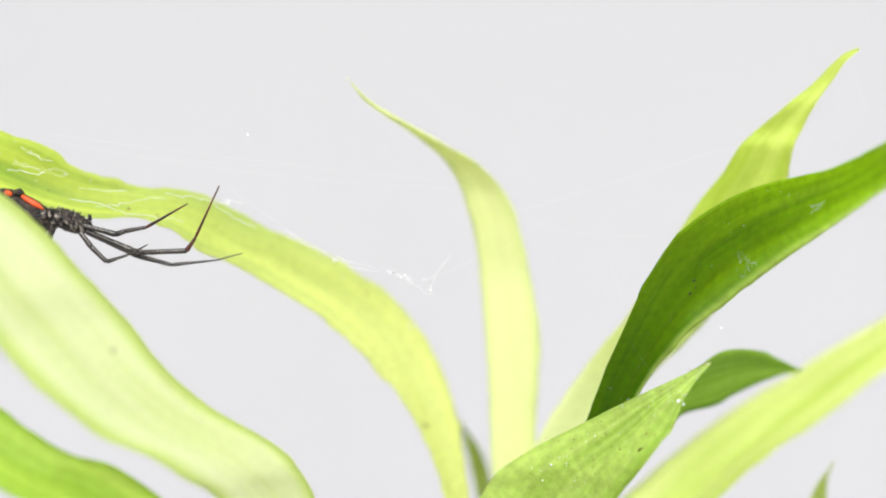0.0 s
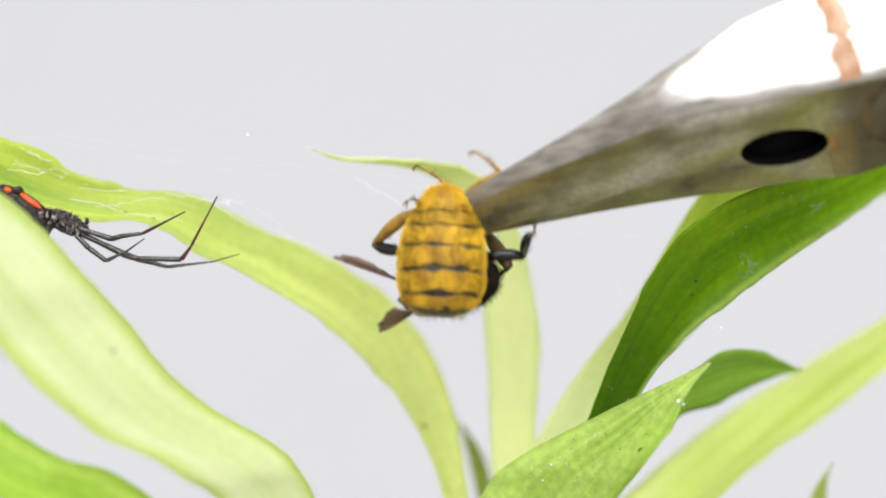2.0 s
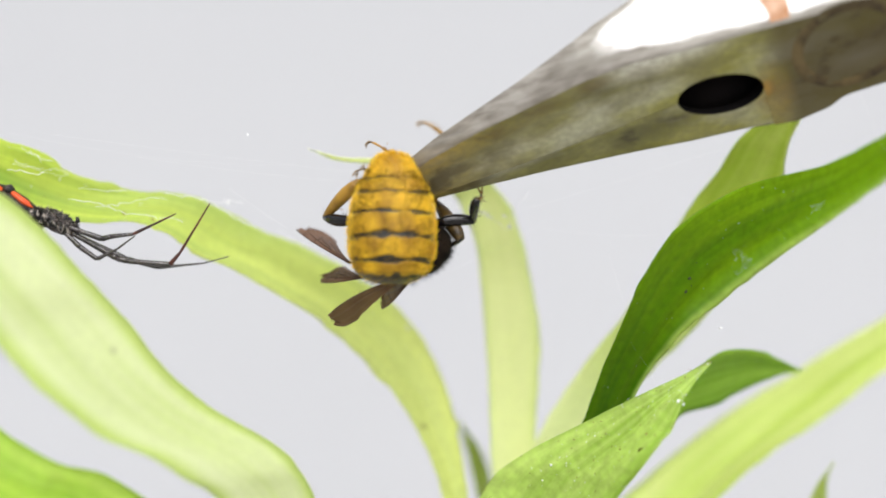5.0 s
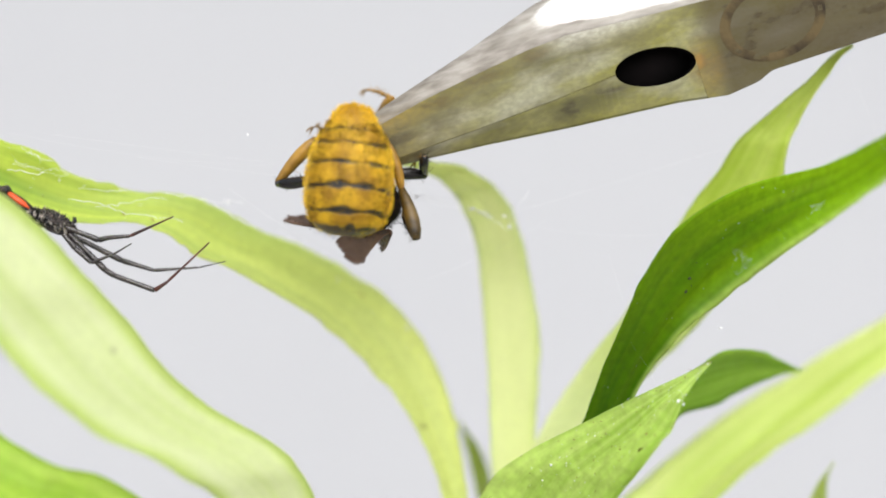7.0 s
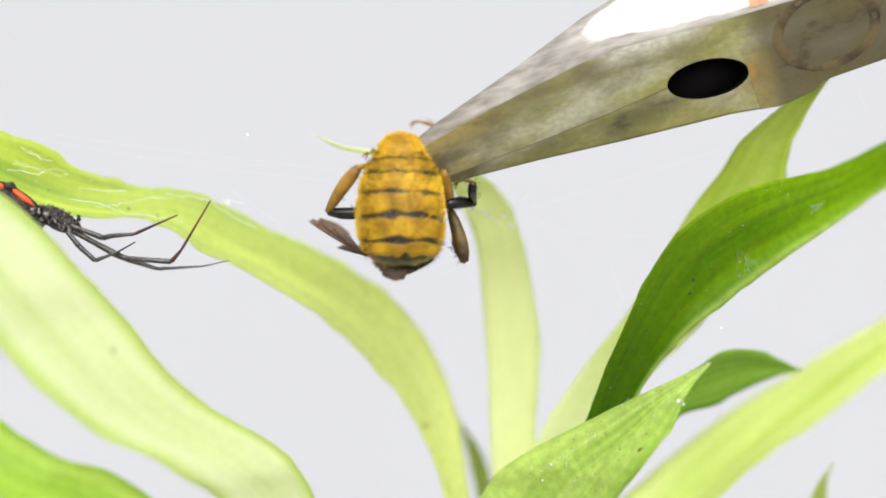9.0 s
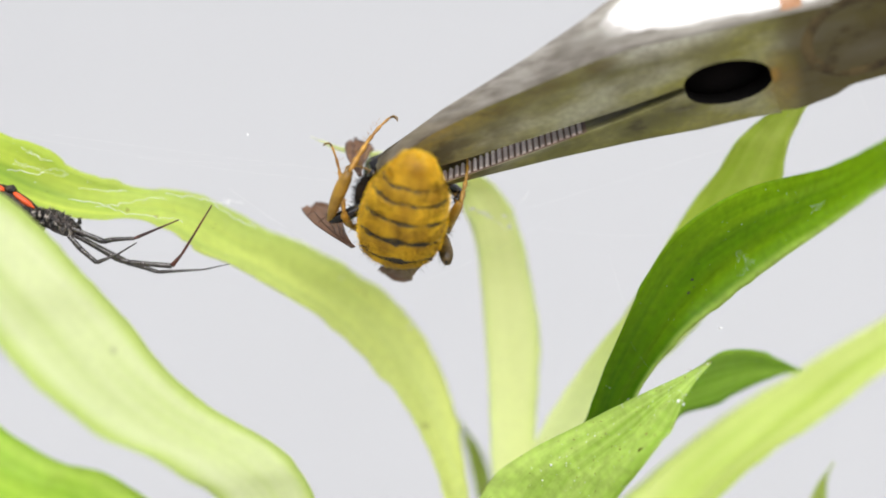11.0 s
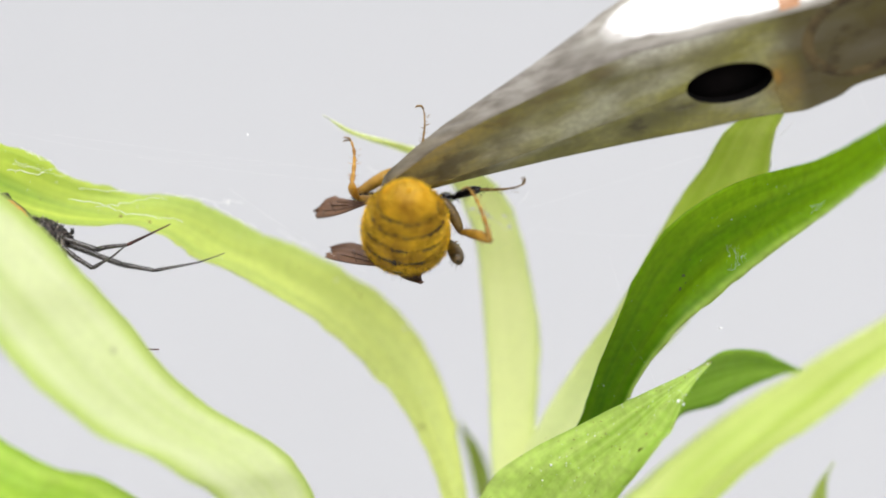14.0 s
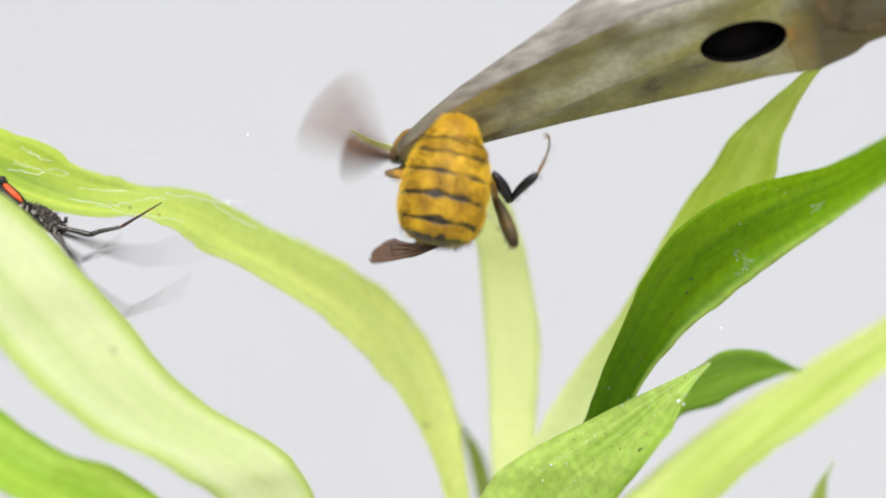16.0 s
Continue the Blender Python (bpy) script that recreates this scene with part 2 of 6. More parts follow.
def steel_material():
    """Old plier steel: olive tarnish with pale worn patches, ochre and brown rust towards the tip, soot near the joint."""
    m, n, l, p = material("tarnished_steel")
    co = n.new("ShaderNodeTexCoord")
    uv = n.new("ShaderNodeSeparateXYZ")
    l.new(co.outputs["UV"], uv.inputs[0])
    at = n.new("ShaderNodeSeparateXYZ")
    l.new(co.outputs["Object"], at.inputs[0])

    def layer(stretch, detail, lo, hi, size):
        mp = n.new("ShaderNodeMapping")
        mp.inputs["Scale"].default_value = (stretch, 1, 1)
        t = n.new("ShaderNodeTexNoise")
        t.inputs["Scale"].default_value, t.inputs["Detail"].default_value = size, detail
        r = n.new("ShaderNodeMapRange")
        r.inputs["From Min"].default_value, r.inputs["From Max"].default_value = lo, hi
        l.new(co.outputs["Object"], mp.inputs[0])
        l.new(mp.outputs[0], t.inputs["Vector"])
        l.new(t.outputs["Fac"], r.inputs["Value"])
        return r.outputs[0], t.outputs["Fac"]

    def calc(op, a, b=0.0):
        x = n.new("ShaderNodeMath")
        x.operation = op
        for k, v in enumerate((a, b)):
            if isinstance(v, float):
                x.inputs[k].default_value = v
            else:
                l.new(v, x.inputs[k])
        return x.outputs[0]

    def ease(v, lo, hi, most=1.0):
        r = n.new("ShaderNodeMapRange")
        r.interpolation_type = "SMOOTHSTEP"
        r.inputs["From Min"].default_value, r.inputs["From Max"].default_value, r.inputs["To Max"].default_value = lo, hi, most
        l.new(v, r.inputs["Value"])
        return r.outputs[0]

    def blend(a, b, f):
        x = n.new("ShaderNodeMix")
        x.data_type = "RGBA"
        l.new(f, x.inputs[0])
        for k, v in ((6, a), (7, b)):
            if isinstance(v, tuple):
                x.inputs[k].default_value = (*v, 1)
            else:
                l.new(v, x.inputs[k])
        return x.outputs[2]

    def around(u, z, wide, high):
        """One at the middle of an oval patch, nought outside it."""
        a = calc("DIVIDE", calc("SUBTRACT", uv.outputs[0], u), wide)
        b = calc("DIVIDE", calc("SUBTRACT", at.outputs[2], z), high)
        d = calc("SQRT", calc("ADD", calc("MULTIPLY", a, a), calc("MULTIPLY", b, b)))
        return ease(d, 1.0, 0.35)

    cloud, _ = layer(0.3, 6, 0.34, 0.66, 300)
    olive, _ = layer(0.25, 5, 0.40, 0.64, 150)
    pale, _ = layer(0.3, 7, 0.50, 0.66, 210)
    blot, _ = layer(0.5, 8, 0.45, 0.62, 420)
    speck, g = layer(0.6, 5, 0.35, 0.62, 1900)
    c = blend((0.11, 0.10, 0.042), (0.29, 0.272, 0.155), cloud)
    c = blend(c, (0.25, 0.24, 0.045), calc("MULTIPLY", olive, 0.88))
    c = blend(c, (0.52, 0.515, 0.44), calc("MULTIPLY", pale, 0.42))
    # ochre dirt below the ridge, from the tip up to where the bevel turns bright
    ridge = calc("ADD", calc("MULTIPLY", uv.outputs[0], 0.0170), 0.0020)
    band = calc("ABSOLUTE", calc("SUBTRACT", at.outputs[2], calc("SUBTRACT", ridge, 0.0006)))
    band = calc("MULTIPLY", ease(band, 0.0014, 0.0004, 0.8), ease(uv.outputs[0], 0.32, 0.22))
    c = blend(c, (0.15, 0.115, 0.03), calc("MULTIPLY", band, calc("MAXIMUM", blot, 0.5)))
    # rust on the tip
    tip = ease(uv.outputs[0], 0.20, 0.03)
    c = blend(c, (0.40, 0.25, 0.03), calc("MULTIPLY", tip, olive))
    c = blend(c, (0.05, 0.035, 0.015), calc("MULTIPLY", tip, calc("MAXIMUM", blot, 0.22)))
    # brown stains towards the pivot, orange at the opening's end, soot below it
    c = blend(c, (0.045, 0.026, 0.006), calc("MULTIPLY", ease(uv.outputs[0], 0.46, 0.505, 0.97), calc("MAXIMUM", blot, 0.80)))
    c = blend(c, (0.24, 0.15, 0.03), calc("MULTIPLY", around(0.475, -0.0020, 0.030, 0.0050), calc("MAXIMUM", blot, 0.45)))
    c = blend(c, (0.50, 0.27, 0.04), calc("MULTIPLY", around(0.468, -0.0008, 0.012, 0.0016), calc("MULTIPLY", blot, 0.5)))
    c = blend(c, (0.035, 0.033, 0.028), calc("MULTIPLY", around(0.335, -0.0026, 0.075, 0.0016), calc("MAXIMUM", blot, 0.35)))
    # pale roll-off of the highlight painted on the ridge under the bright bevel, with a brown notch where it begins
    worn = calc("MULTIPLY", ease(calc("SUBTRACT", at.outputs[2], calc("MINIMUM", ridge, 0.0066)), -0.0024, 0.0002, 0.75), calc("MULTIPLY", ease(uv.outputs[0], 0.27, 0.34), ease(uv.outputs[0], 0.47, 0.40)))
    c = blend(c, (0.60, 0.58, 0.50), worn)
    c = blend(c, (0.10, 0.065, 0.025), calc("MULTIPLY", around(0.285, 0.0060, 0.03, 0.0010), 0.55))
    c = blend(c, (0.075, 0.06, 0.025), calc("MULTIPLY", blot, 0.34))
    c = blend(c, (0.10, 0.09, 0.055), calc("MULTIPLY", speck, 0.32))
    l.new(c, p.inputs["Base Color"])
    bm = n.new("ShaderNodeBump")
    bm.inputs["Strength"].default_value, bm.inputs["Distance"].default_value = 0.35, 0.0001
    l.new(g, bm.inputs["Height"])
    l.new(bm.outputs[0], p.inputs["Normal"])
    rough = n.new("ShaderNodeMapRange")
    rough.inputs["To Min"].default_value, rough.inputs["To Max"].default_value = 0.42, 0.68
    l.new(cloud, rough.inputs["Value"])
    l.new(rough.outputs[0], p.inputs["Roughness"])
    p.inputs["Metallic"].default_value = 0.2
    p.inputs["Specular IOR Level"].default_value = 0.35
    return m


STEEL = steel_material()


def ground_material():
    """The ground bevel: grimy towards the tip; further up the reflected highlight is painted as a bright patch with a
    rounded border.
    """
    m, n, l, p = material("ground_bevel_steel")
    co = n.new("ShaderNodeTexCoord")
    xyz = n.new("ShaderNodeSeparateXYZ")
    l.new(co.outputs["UV"], xyz.inputs[0])

    def calc(op, a, b=0.0):
        x = n.new("ShaderNodeMath")
        x.operation = op
        for s, v in ((x.inputs[0], a), (x.inputs[1], b)):
            if isinstance(v, float):
                s.default_value = v
            else:
                l.new(v, s)
        return x.outputs[0]

    def tones(dark, light, size, lo, hi):
        t = n.new("ShaderNodeTexNoise")
        t.inputs["Scale"].default_value, t.inputs["Detail"].default_value = size, 6
        r = n.new("ShaderNodeValToRGB")
        r.color_ramp.elements[0].position, r.color_ramp.elements[1].position = lo, hi
        r.color_ramp.elements[0].color, r.color_ramp.elements[1].color = (*dark, 1), (*light, 1)
        mp = n.new("ShaderNodeMapping")
        mp.inputs["Scale"].default_value = (0.3, 1, 1)
        l.new(co.outputs["Object"], mp.inputs[0])
        l.new(mp.outputs[0], t.inputs["Vector"])
        l.new(t.outputs["Fac"], r.inputs[0])
        return r.outputs[0], t.outputs["Fac"]

    def blend(a, b, f):
        x = n.new("ShaderNodeMix")
        x.data_type = "RGBA"
        l.new(f, x.inputs[0])
        l.new(a, x.inputs[6])
        l.new(b, x.inputs[7])
        return x.outputs[2]

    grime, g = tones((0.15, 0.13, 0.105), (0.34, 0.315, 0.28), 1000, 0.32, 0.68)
    # grey ring and white glare of the reflected highlight, painted as base tones
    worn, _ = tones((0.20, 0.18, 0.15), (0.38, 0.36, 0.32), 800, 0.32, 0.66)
    glare, _ = tones((0.76, 0.73, 0.71), (0.93, 0.91, 0.90), 220, 0.34, 0.6)
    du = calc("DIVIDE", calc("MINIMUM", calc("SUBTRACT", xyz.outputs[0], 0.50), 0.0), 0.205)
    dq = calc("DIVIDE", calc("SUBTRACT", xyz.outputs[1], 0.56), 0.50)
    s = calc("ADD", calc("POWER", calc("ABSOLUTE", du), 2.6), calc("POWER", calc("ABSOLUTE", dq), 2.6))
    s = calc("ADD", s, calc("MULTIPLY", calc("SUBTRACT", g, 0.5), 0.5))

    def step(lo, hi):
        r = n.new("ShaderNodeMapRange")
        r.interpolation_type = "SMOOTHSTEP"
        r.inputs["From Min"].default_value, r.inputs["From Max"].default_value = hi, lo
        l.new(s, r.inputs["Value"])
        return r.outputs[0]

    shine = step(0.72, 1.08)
    c = blend(blend(grime, worn, step(1.0, 1.9)), glare, shine)
    tip = n.new("ShaderNodeMapRange")
    tip.inputs["From Min"].default_value, tip.inputs["From Max"].default_value = 0.16, 0.01
    tip.inputs["To Max"].default_value = 0.8
    l.new(xyz.outputs[0], tip.inputs["Value"])
    dark, _ = tones((0.07, 0.055, 0.03), (0.24, 0.20, 0.12), 600, 0.35, 0.65)
    c = blend(c, dark, tip.outputs[0])
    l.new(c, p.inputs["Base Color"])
    metal = n.new("ShaderNodeMapRange")
    metal.inputs["To Min"].default_value, metal.inputs["To Max"].default_value = 0.25, 0.35
    rough = n.new("ShaderNodeMapRange")
    rough.inputs["To Min"].default_value, rough.inputs["To Max"].default_value = 0.5, 0.3
    l.new(shine, metal.inputs["Value"])
    l.new(shine, rough.inputs["Value"])
    l.new(metal.outputs[0], p.inputs["Metallic"])
    l.new(rough.outputs[0], p.inputs["Roughness"])
    bm = n.new("ShaderNodeBump")
    bm.inputs["Strength"].default_value, bm.inputs["Distance"].default_value = 0.2, 0.0001
    l.new(g, bm.inputs["Height"])
    l.new(bm.outputs[0], p.inputs["Normal"])
    return m


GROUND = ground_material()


def wing_material():
    m, n, l, p = material("smoky_wing")
    co = n.new("ShaderNodeTexCoord")
    a = n.new("ShaderNodeTexNoise")
    a.inputs["Scale"].default_value, a.inputs["Detail"].default_value = 350, 4
    ramp = n.new("ShaderNodeValToRGB")
    ramp.color_ramp.elements[0].color, ramp.color_ramp.elements[1].color = (0.07, 0.032, 0.016, 1), (0.29, 0.155, 0.085, 1)
    l.new(co.outputs["Object"], a.inputs["Vector"])
    l.new(a.outputs["Fac"], ramp.inputs[0])
    l.new(ramp.outputs[0], p.inputs["Base Color"])
    p.inputs["Roughness"].default_value = 0.45
    p.inputs["Specular IOR Level"].default_value = 0.25
    p.inputs["Alpha"].default_value = 0.83
    return m


def silk_material():
    m, n, l, p = material("white_silk")
    p.inputs["Base Color"].default_value = (0.95, 0.95, 0.95, 1)
    p.inputs["Roughness"].default_value = 0.3
    p.inputs["Alpha"].default_value = 0.8
    return m


WING, SILK = wing_material(), silk_material()


# ---- shaping helpers; sizes are given in millimetres ----
MM = 0.001


def mesh_object(name, verts, faces, mats, parent=None, label="", slots=None, smooth=True, at=None, uvs=None, crease=None):
    me = bpy.data.meshes.new(name)
    me.from_pydata([(x * MM, y * MM, z * MM) for x, y, z in verts], [], faces)
    for m in mats:
        me.materials.append(m)
    if slots is not None:
        me.polygons.foreach_set("material_index", slots)
    me.polygons.foreach_set("use_smooth", [smooth] * len(me.polygons))
    if uvs is not None:
        layer = me.uv_layers.new(name="leaf")
        for loop in me.loops:
            layer.data[loop.index].uv = uvs[loop.vertex_index]
    me.update()
    if crease:
        me.set_sharp_from_angle(angle=radians(crease))
    ob = new(name, me)
    if parent:
        ob.parent = parent
    if at is not None:
        ob.location = Vector(at) * MM
    return tagged(ob, label)


def glide(rows, steps):
    """Rows of numbers joined by a smooth curve."""
    p = np.array(rows, float)
    out = []
    for i in range(len(p) - 1):
        a, b, c, d = p[max(i - 1, 0)], p[i], p[i + 1], p[min(i + 2, len(p) - 1)]
        for s in range(steps):
            t = s / steps
            out.append(0.5 * (2 * b + (c - a) * t + (2 * a - 5 * b + 4 * c - d) * t ** 2 + (3 * b - a - 3 * c + d) * t ** 3))
    out.append(p[-1])
    return out


def tube(points, radii, sides=8, cap=True):
    """Vertices and faces of a round limb along the points."""
    pts = [Vector(p) for p in points]
    verts, faces = [], []
    for i, p in enumerate(pts):
        d = (pts[min(i + 1, len(pts) - 1)] - pts[max(i - 1, 0)]).normalized()
        side = d.cross(Vector((0, 1, 0.2))).normalized()
        up = side.cross(d)
        for k in range(sides):
            a = 2 * math.pi * k / sides
            verts.append(p + radii[i] * (math.cos(a) * side + math.sin(a) * up))
    for i in range(len(pts) - 1):
        for k in range(sides):
            j = (k + 1) % sides
            faces.append((i * sides + k, i * sides + j, (i + 1) * sides + j, (i + 1) * sides + k))
    if cap:
        faces.append(tuple(range(sides - 1, -1, -1)))
        faces.append(tuple(range((len(pts) - 1) * sides, len(pts) * sides)))
    return verts, faces


def merged(pieces):
    """Several (verts, faces, slot) pieces as one."""
    verts, faces, slots = [], [], []
    for v, f, s in pieces:
        k = len(verts)
        verts += [tuple(x) for x in v]
        faces += [tuple(i + k for i in q) for q in f]
        slots += [s] * len(f)
    return verts, faces, slots


def blob(centre, radii, rings=14, sides=20, lumps=0.0, seed=0):
    """A rounded body, slightly uneven."""
    verts, faces = [], []
    for i in range(rings + 1):
        th = math.pi * i / rings
        for k in range(sides):
            ph = 2 * math.pi * k / sides
            d = Vector((math.sin(th) * math.cos(ph), math.sin(th) * math.sin(ph), math.cos(th)))
            r = 1 + lumps * noise.noise(d * 2.5 + Vector((seed, 0, 0)))
            verts.append((centre[0] + d.x * radii[0] * r, centre[1] + d.y * radii[1] * r, centre[2] + d.z * radii[2] * r))
    for i in range(rings):
        for k in range(sides):
            j = (k + 1) % sides
            faces.append((i * sides + k, (i + 1) * sides + k, (i + 1) * sides + j, i * sides + j))
    return verts, faces


def fur(verts, normals, count, length, lean, rng, width=0.06, keep=None):
    """Single hairs as slim three-sided slivers standing on a surface."""
    out_v, out_f = [], []
    lean = Vector(lean)
    n = len(verts)
    made = 0
    while made < count:
        i = rng.randrange(n)
        p = Vector(verts[i]) + Vector([rng.uniform(-0.25, 0.25) for _ in range(3)])
        made += 1
        if keep and not keep(p):
            continue
        d = (Vector(normals[i]) + lean + Vector([rng.uniform(-0.45, 0.45) for _ in range(3)])).normalized()
        s = d.cross(Vector([rng.uniform(-1, 1) for _ in range(3)])).normalized() * width * 0.5
        ln = length * rng.uniform(0.6, 1.25)
        base = p - Vector(normals[i]) * 0.15
        k = len(out_v)
        out_v += [base - s, base + s, base + d * ln * 0.6 + s * 0.6, base + d * ln]
        out_f += [(k, k + 1, k + 2), (k, k + 2, k + 3)]
    return [tuple(v) for v in out_v], out_f


# ---- setting: table and pale card behind ----
def setting():
    v = [(-900, -900, 0), (900, -900, 0), (900, 420, 0), (-900, 420, 0), (-900, -900, -20), (900, -900, -20), (900, 420, -20), (-900, 420, -20)]
    box = [(0, 1, 2, 3), (7, 6, 5, 4), (0, 4, 5, 1), (1, 5, 6, 2), (2, 6, 7, 3), (3, 7, 4, 0)]
    tagged(mesh_object("table_top", v, box, [TABLE], smooth=False), "plain grey table top under the plants", "table", kind="structure")
    v = [(-900, 424, -20), (900, 424, -20), (900, 424, 900), (-900, 424, 900), (-900, 430, -20), (900, 430, -20), (900, 430, 900), (-900, 430, 900)]
    tagged(mesh_object("backdrop", v, box, [CARD], smooth=False), "plain pale grey card behind the plants", "backdrop", kind="structure")


setting()

# ---- plants: leaf stations are x, y, z, width, turn and lean of the blade ----
ARCHING_LEAF = [
    (5.87, 4, 77.5, 2.33, 4, 20), (3.36, 7, 83.5, 3.36, -5, 20), (1.93, 9, 92, 3.36, -5, 25),
    (-0.1, 10, 99.9, 5.33, 3, 30), (-2.88, 10.5, 106.5, 7.84, 4, 30), (-6.48, 10.5, 111.9, 9.91, 8, 30),
    (-11.5, 9.5, 117.2, 11.8, 7, 30), (-17.7, 8, 121.5, 12.4, 9, 30), (-22.4, 6.5, 124.3, 11.6, 16, 36),
    (-27.5, 4.5, 126.5, 10.2, 20, 40), (-31.4, 3, 129.1, 8.65, 30, 40), (-35.8, 1.5, 130.7, 7.87, 34, 38),
    (-40.9, 0, 130.9, 8.03, 38, 35), (-45.8, -1.5, 131.8, 8.95, 32, 30), (-50.3, -3, 133.4, 9.95, 28, 30),
    (-54.7, -4.5, 135.5, 10.4, 35, 30), (-59.7, -6, 137.4, 9.42, 44, 30),
]
NEAR_LEAF = [
    (-13.1, -13, 79.2, 3.47, 6, 20), (-16.8, -16, 90, 9.48, -5, 30), (-19.8, -18, 96.8, 12.7, -7, 38),
    (-22, -20, 99.8, 14.3, -1, 40), (-25, -21, 102.5, 16.1, -1, 42), (-29.2, -22, 104.8, 16.5, 1, 42),
    (-33.2, -23, 107.6, 15.7, 2, 42), (-37.4, -24, 111.6, 15.4, 5, 42), (-41.5, -24, 116.5, 14.7, 14, 42),
    (-44.8, -25, 120.5, 14.4, 15, 42), (-48, -25, 123.9, 14.3, 20, 42), (-50.7, -25, 126.7, 14, 18, 42),
    (-53.7, -25, 129.3, 12.9, 22, 40), (-56.8, -25, 132.5, 10.7, 29, 40),
]
LOW_LEAF = [
    (-16, -14, 75.7, 2.67, 11, 10), (-26.1, -18, 85.9, 7.59, 20, 25), (-31.6, -21, 92.2, 8.93, 26, 32),
    (-34.9, -23, 95.5, 9.58, 26, 35), (-39.4, -24, 99, 8.84, 34, 35), (-43.5, -25, 100.8, 8.2, 28, 35),
    (-47.7, -25, 103.3, 7.99, 28, 35), (-51, -25, 105.9, 7.46, 31, 35), (-54.4, -25, 108.8, 6.6, 32, 30),
]
MID_LEAF = [
    (8.4, 6, 77.9, 2.6, 180, 0), (8.95, 9, 86, 4.03, 180, 0), (9.44, 11, 93.9, 5.55, 180, 0),
    (9.44, 12, 100.7, 6.04, 180, 0), (9.49, 12, 106.8, 6.59, 180, 0), (9.39, 12, 112.9, 7.26, 180, 0),
    (8.52, 12, 120.5, 6.78, 180, 0), (7.61, 11, 125.5, 6.07, 187, 0), (6.51, 10, 129.8, 5.84, 191, 0),
    (4.88, 9, 133.3, 5.17, 183, 5), (2.29, 7, 136.4, 4.19, 176, 15), (-1.24, 5, 138.8, 3.81, 164, 25),
    (-5.33, 3, 141.1, 3.33, 156, 30), (-9.41, 1, 143.6, 2.28, 145, 30), (-12.2, 0, 146.7, 0.38, 127, 10),
]
DARK_LEAF = [
    (10.3, 4, 79.7, 2.93, 173, 0), (15, 1, 90.3, 5.5, 171, -5), (18.2, -1, 98.4, 5.43, 169, -10),
    (20.3, -3, 103.8, 5.12, 172, -15), (22.3, -5, 109, 5.94, 168, -20), (25, -7, 114.2, 7.79, 161, -25),
    (27.2, -8, 117.7, 9.94, 154, -28), (29.2, -8, 120.1, 11.7, 147, -30), (32.3, -8, 123.3, 13.2, 143, -30),
    (36.4, -7, 126.2, 13.4, 142, -30), (41.3, -5, 128.9, 12.4, 142, -30), (46.6, -1, 131, 10.6, 143, -30),
    (52.1, 3, 133.1, 8.35, 145, -30), (57.6, 7, 135.8, 7.04, 143, -30), (64.6, 11, 140.3, 4.93, 138, -30),
    (73.9, 14, 147.8, 1, 125, -20),
]
UPRIGHT_LEAF = [
    (9.3, 6, 79.2, 3, 173, 0), (11.2, 8, 88.5, 4.5, 181, 5), (13.6, 9, 95.6, 5.2, 177, 5),
    (15.8, 9, 99, 6.76, 178, 5), (19, 9, 103.4, 7.92, 173, 5), (24.3, 8, 110.3, 8.35, 167, 5),
    (28.8, 7, 115.3, 9.36, 169, 5), (32.9, 5, 121.4, 10.6, 172, 5), (36.4, 4, 127.3, 11.2, 177, 8),
    (38.5, 3, 132.1, 10.4, 186, 10), (40, 2, 135.2, 8.21, 185, 10), (41.1, 1, 138.1, 6.69, 179, 10),
    (42.7, 1, 140.3, 6.01, 186, 10), (45.2, 0, 143.3, 3.76, 185, 12), (47.8, 0, 145.9, 1.8, 166, 15),
    (50.2, -1, 148.8, 1.08, 101, 15), (52.2, -1, 150.1, 0.36, 113, 10),
]
FRONT_LEAF = [
    (4.35, 0, 76.6, 5.16, 167, 10), (7.07, -4, 85.4, 13.9, 180, 25), (12.2, -7, 94.5, 18.9, 186, 35),
    (14.8, -9, 98.4, 19, 186, 35), (18, -10, 101.5, 16.8, 187, 35), (22, -11, 104.5, 11.2, 182, 35),
    (25.5, -12, 107.4, 5.33, 174, 30), (28.5, -12, 109.5, 1.92, 152, 20), (31.4, -12, 111.7, 0.32, 115, 10),
]
CURLED_LEAF = [
    (11, 6, 81.5, 3, 153, 0), (16.5, 6, 90.2, 3, 148, 0), (22.2, 5, 97.6, 3.6, 125, -15),
    (27.6, 3, 103, 6.6, 88, -25), (31.8, 2, 106.9, 8.5, 73, -30), (35.3, 3, 108.3, 8.8, 82, -30),
    (39.3, 5, 109, 7.2, 73, -30), (43.1, 7, 109.1, 3.7, 62, -25), (45.7, 8, 109.1, 1.3, 60, -20),
    (47.7, 9, 108.8, 0.2, 111, -10),
]
SPREAD_LEAF = [
    (12, 8, 77.4, 2.63, 148, 10), (18.7, 10, 82.5, 7.77, 160, 18), (30.5, 14, 90.6, 12.8, 184, 25),
    (36.8, 17, 95.3, 12, 179, 28), (42.2, 19, 98.8, 11.1, 173, 28), (48, 21, 102, 9.43, 157, 28),
    (53.1, 22, 105, 8.14, 150, 28), (57.6, 22, 108.2, 7.02, 130, 28), (61.4, 22, 110.7, 6.54, 129, 28),
    (65.3, 22, 113.3, 5.84, 130, 25), (71.7, 22, 118.6, 4.06, 119, 25), (78.6, 22, 125.4, 0.87, 97, 10),
]
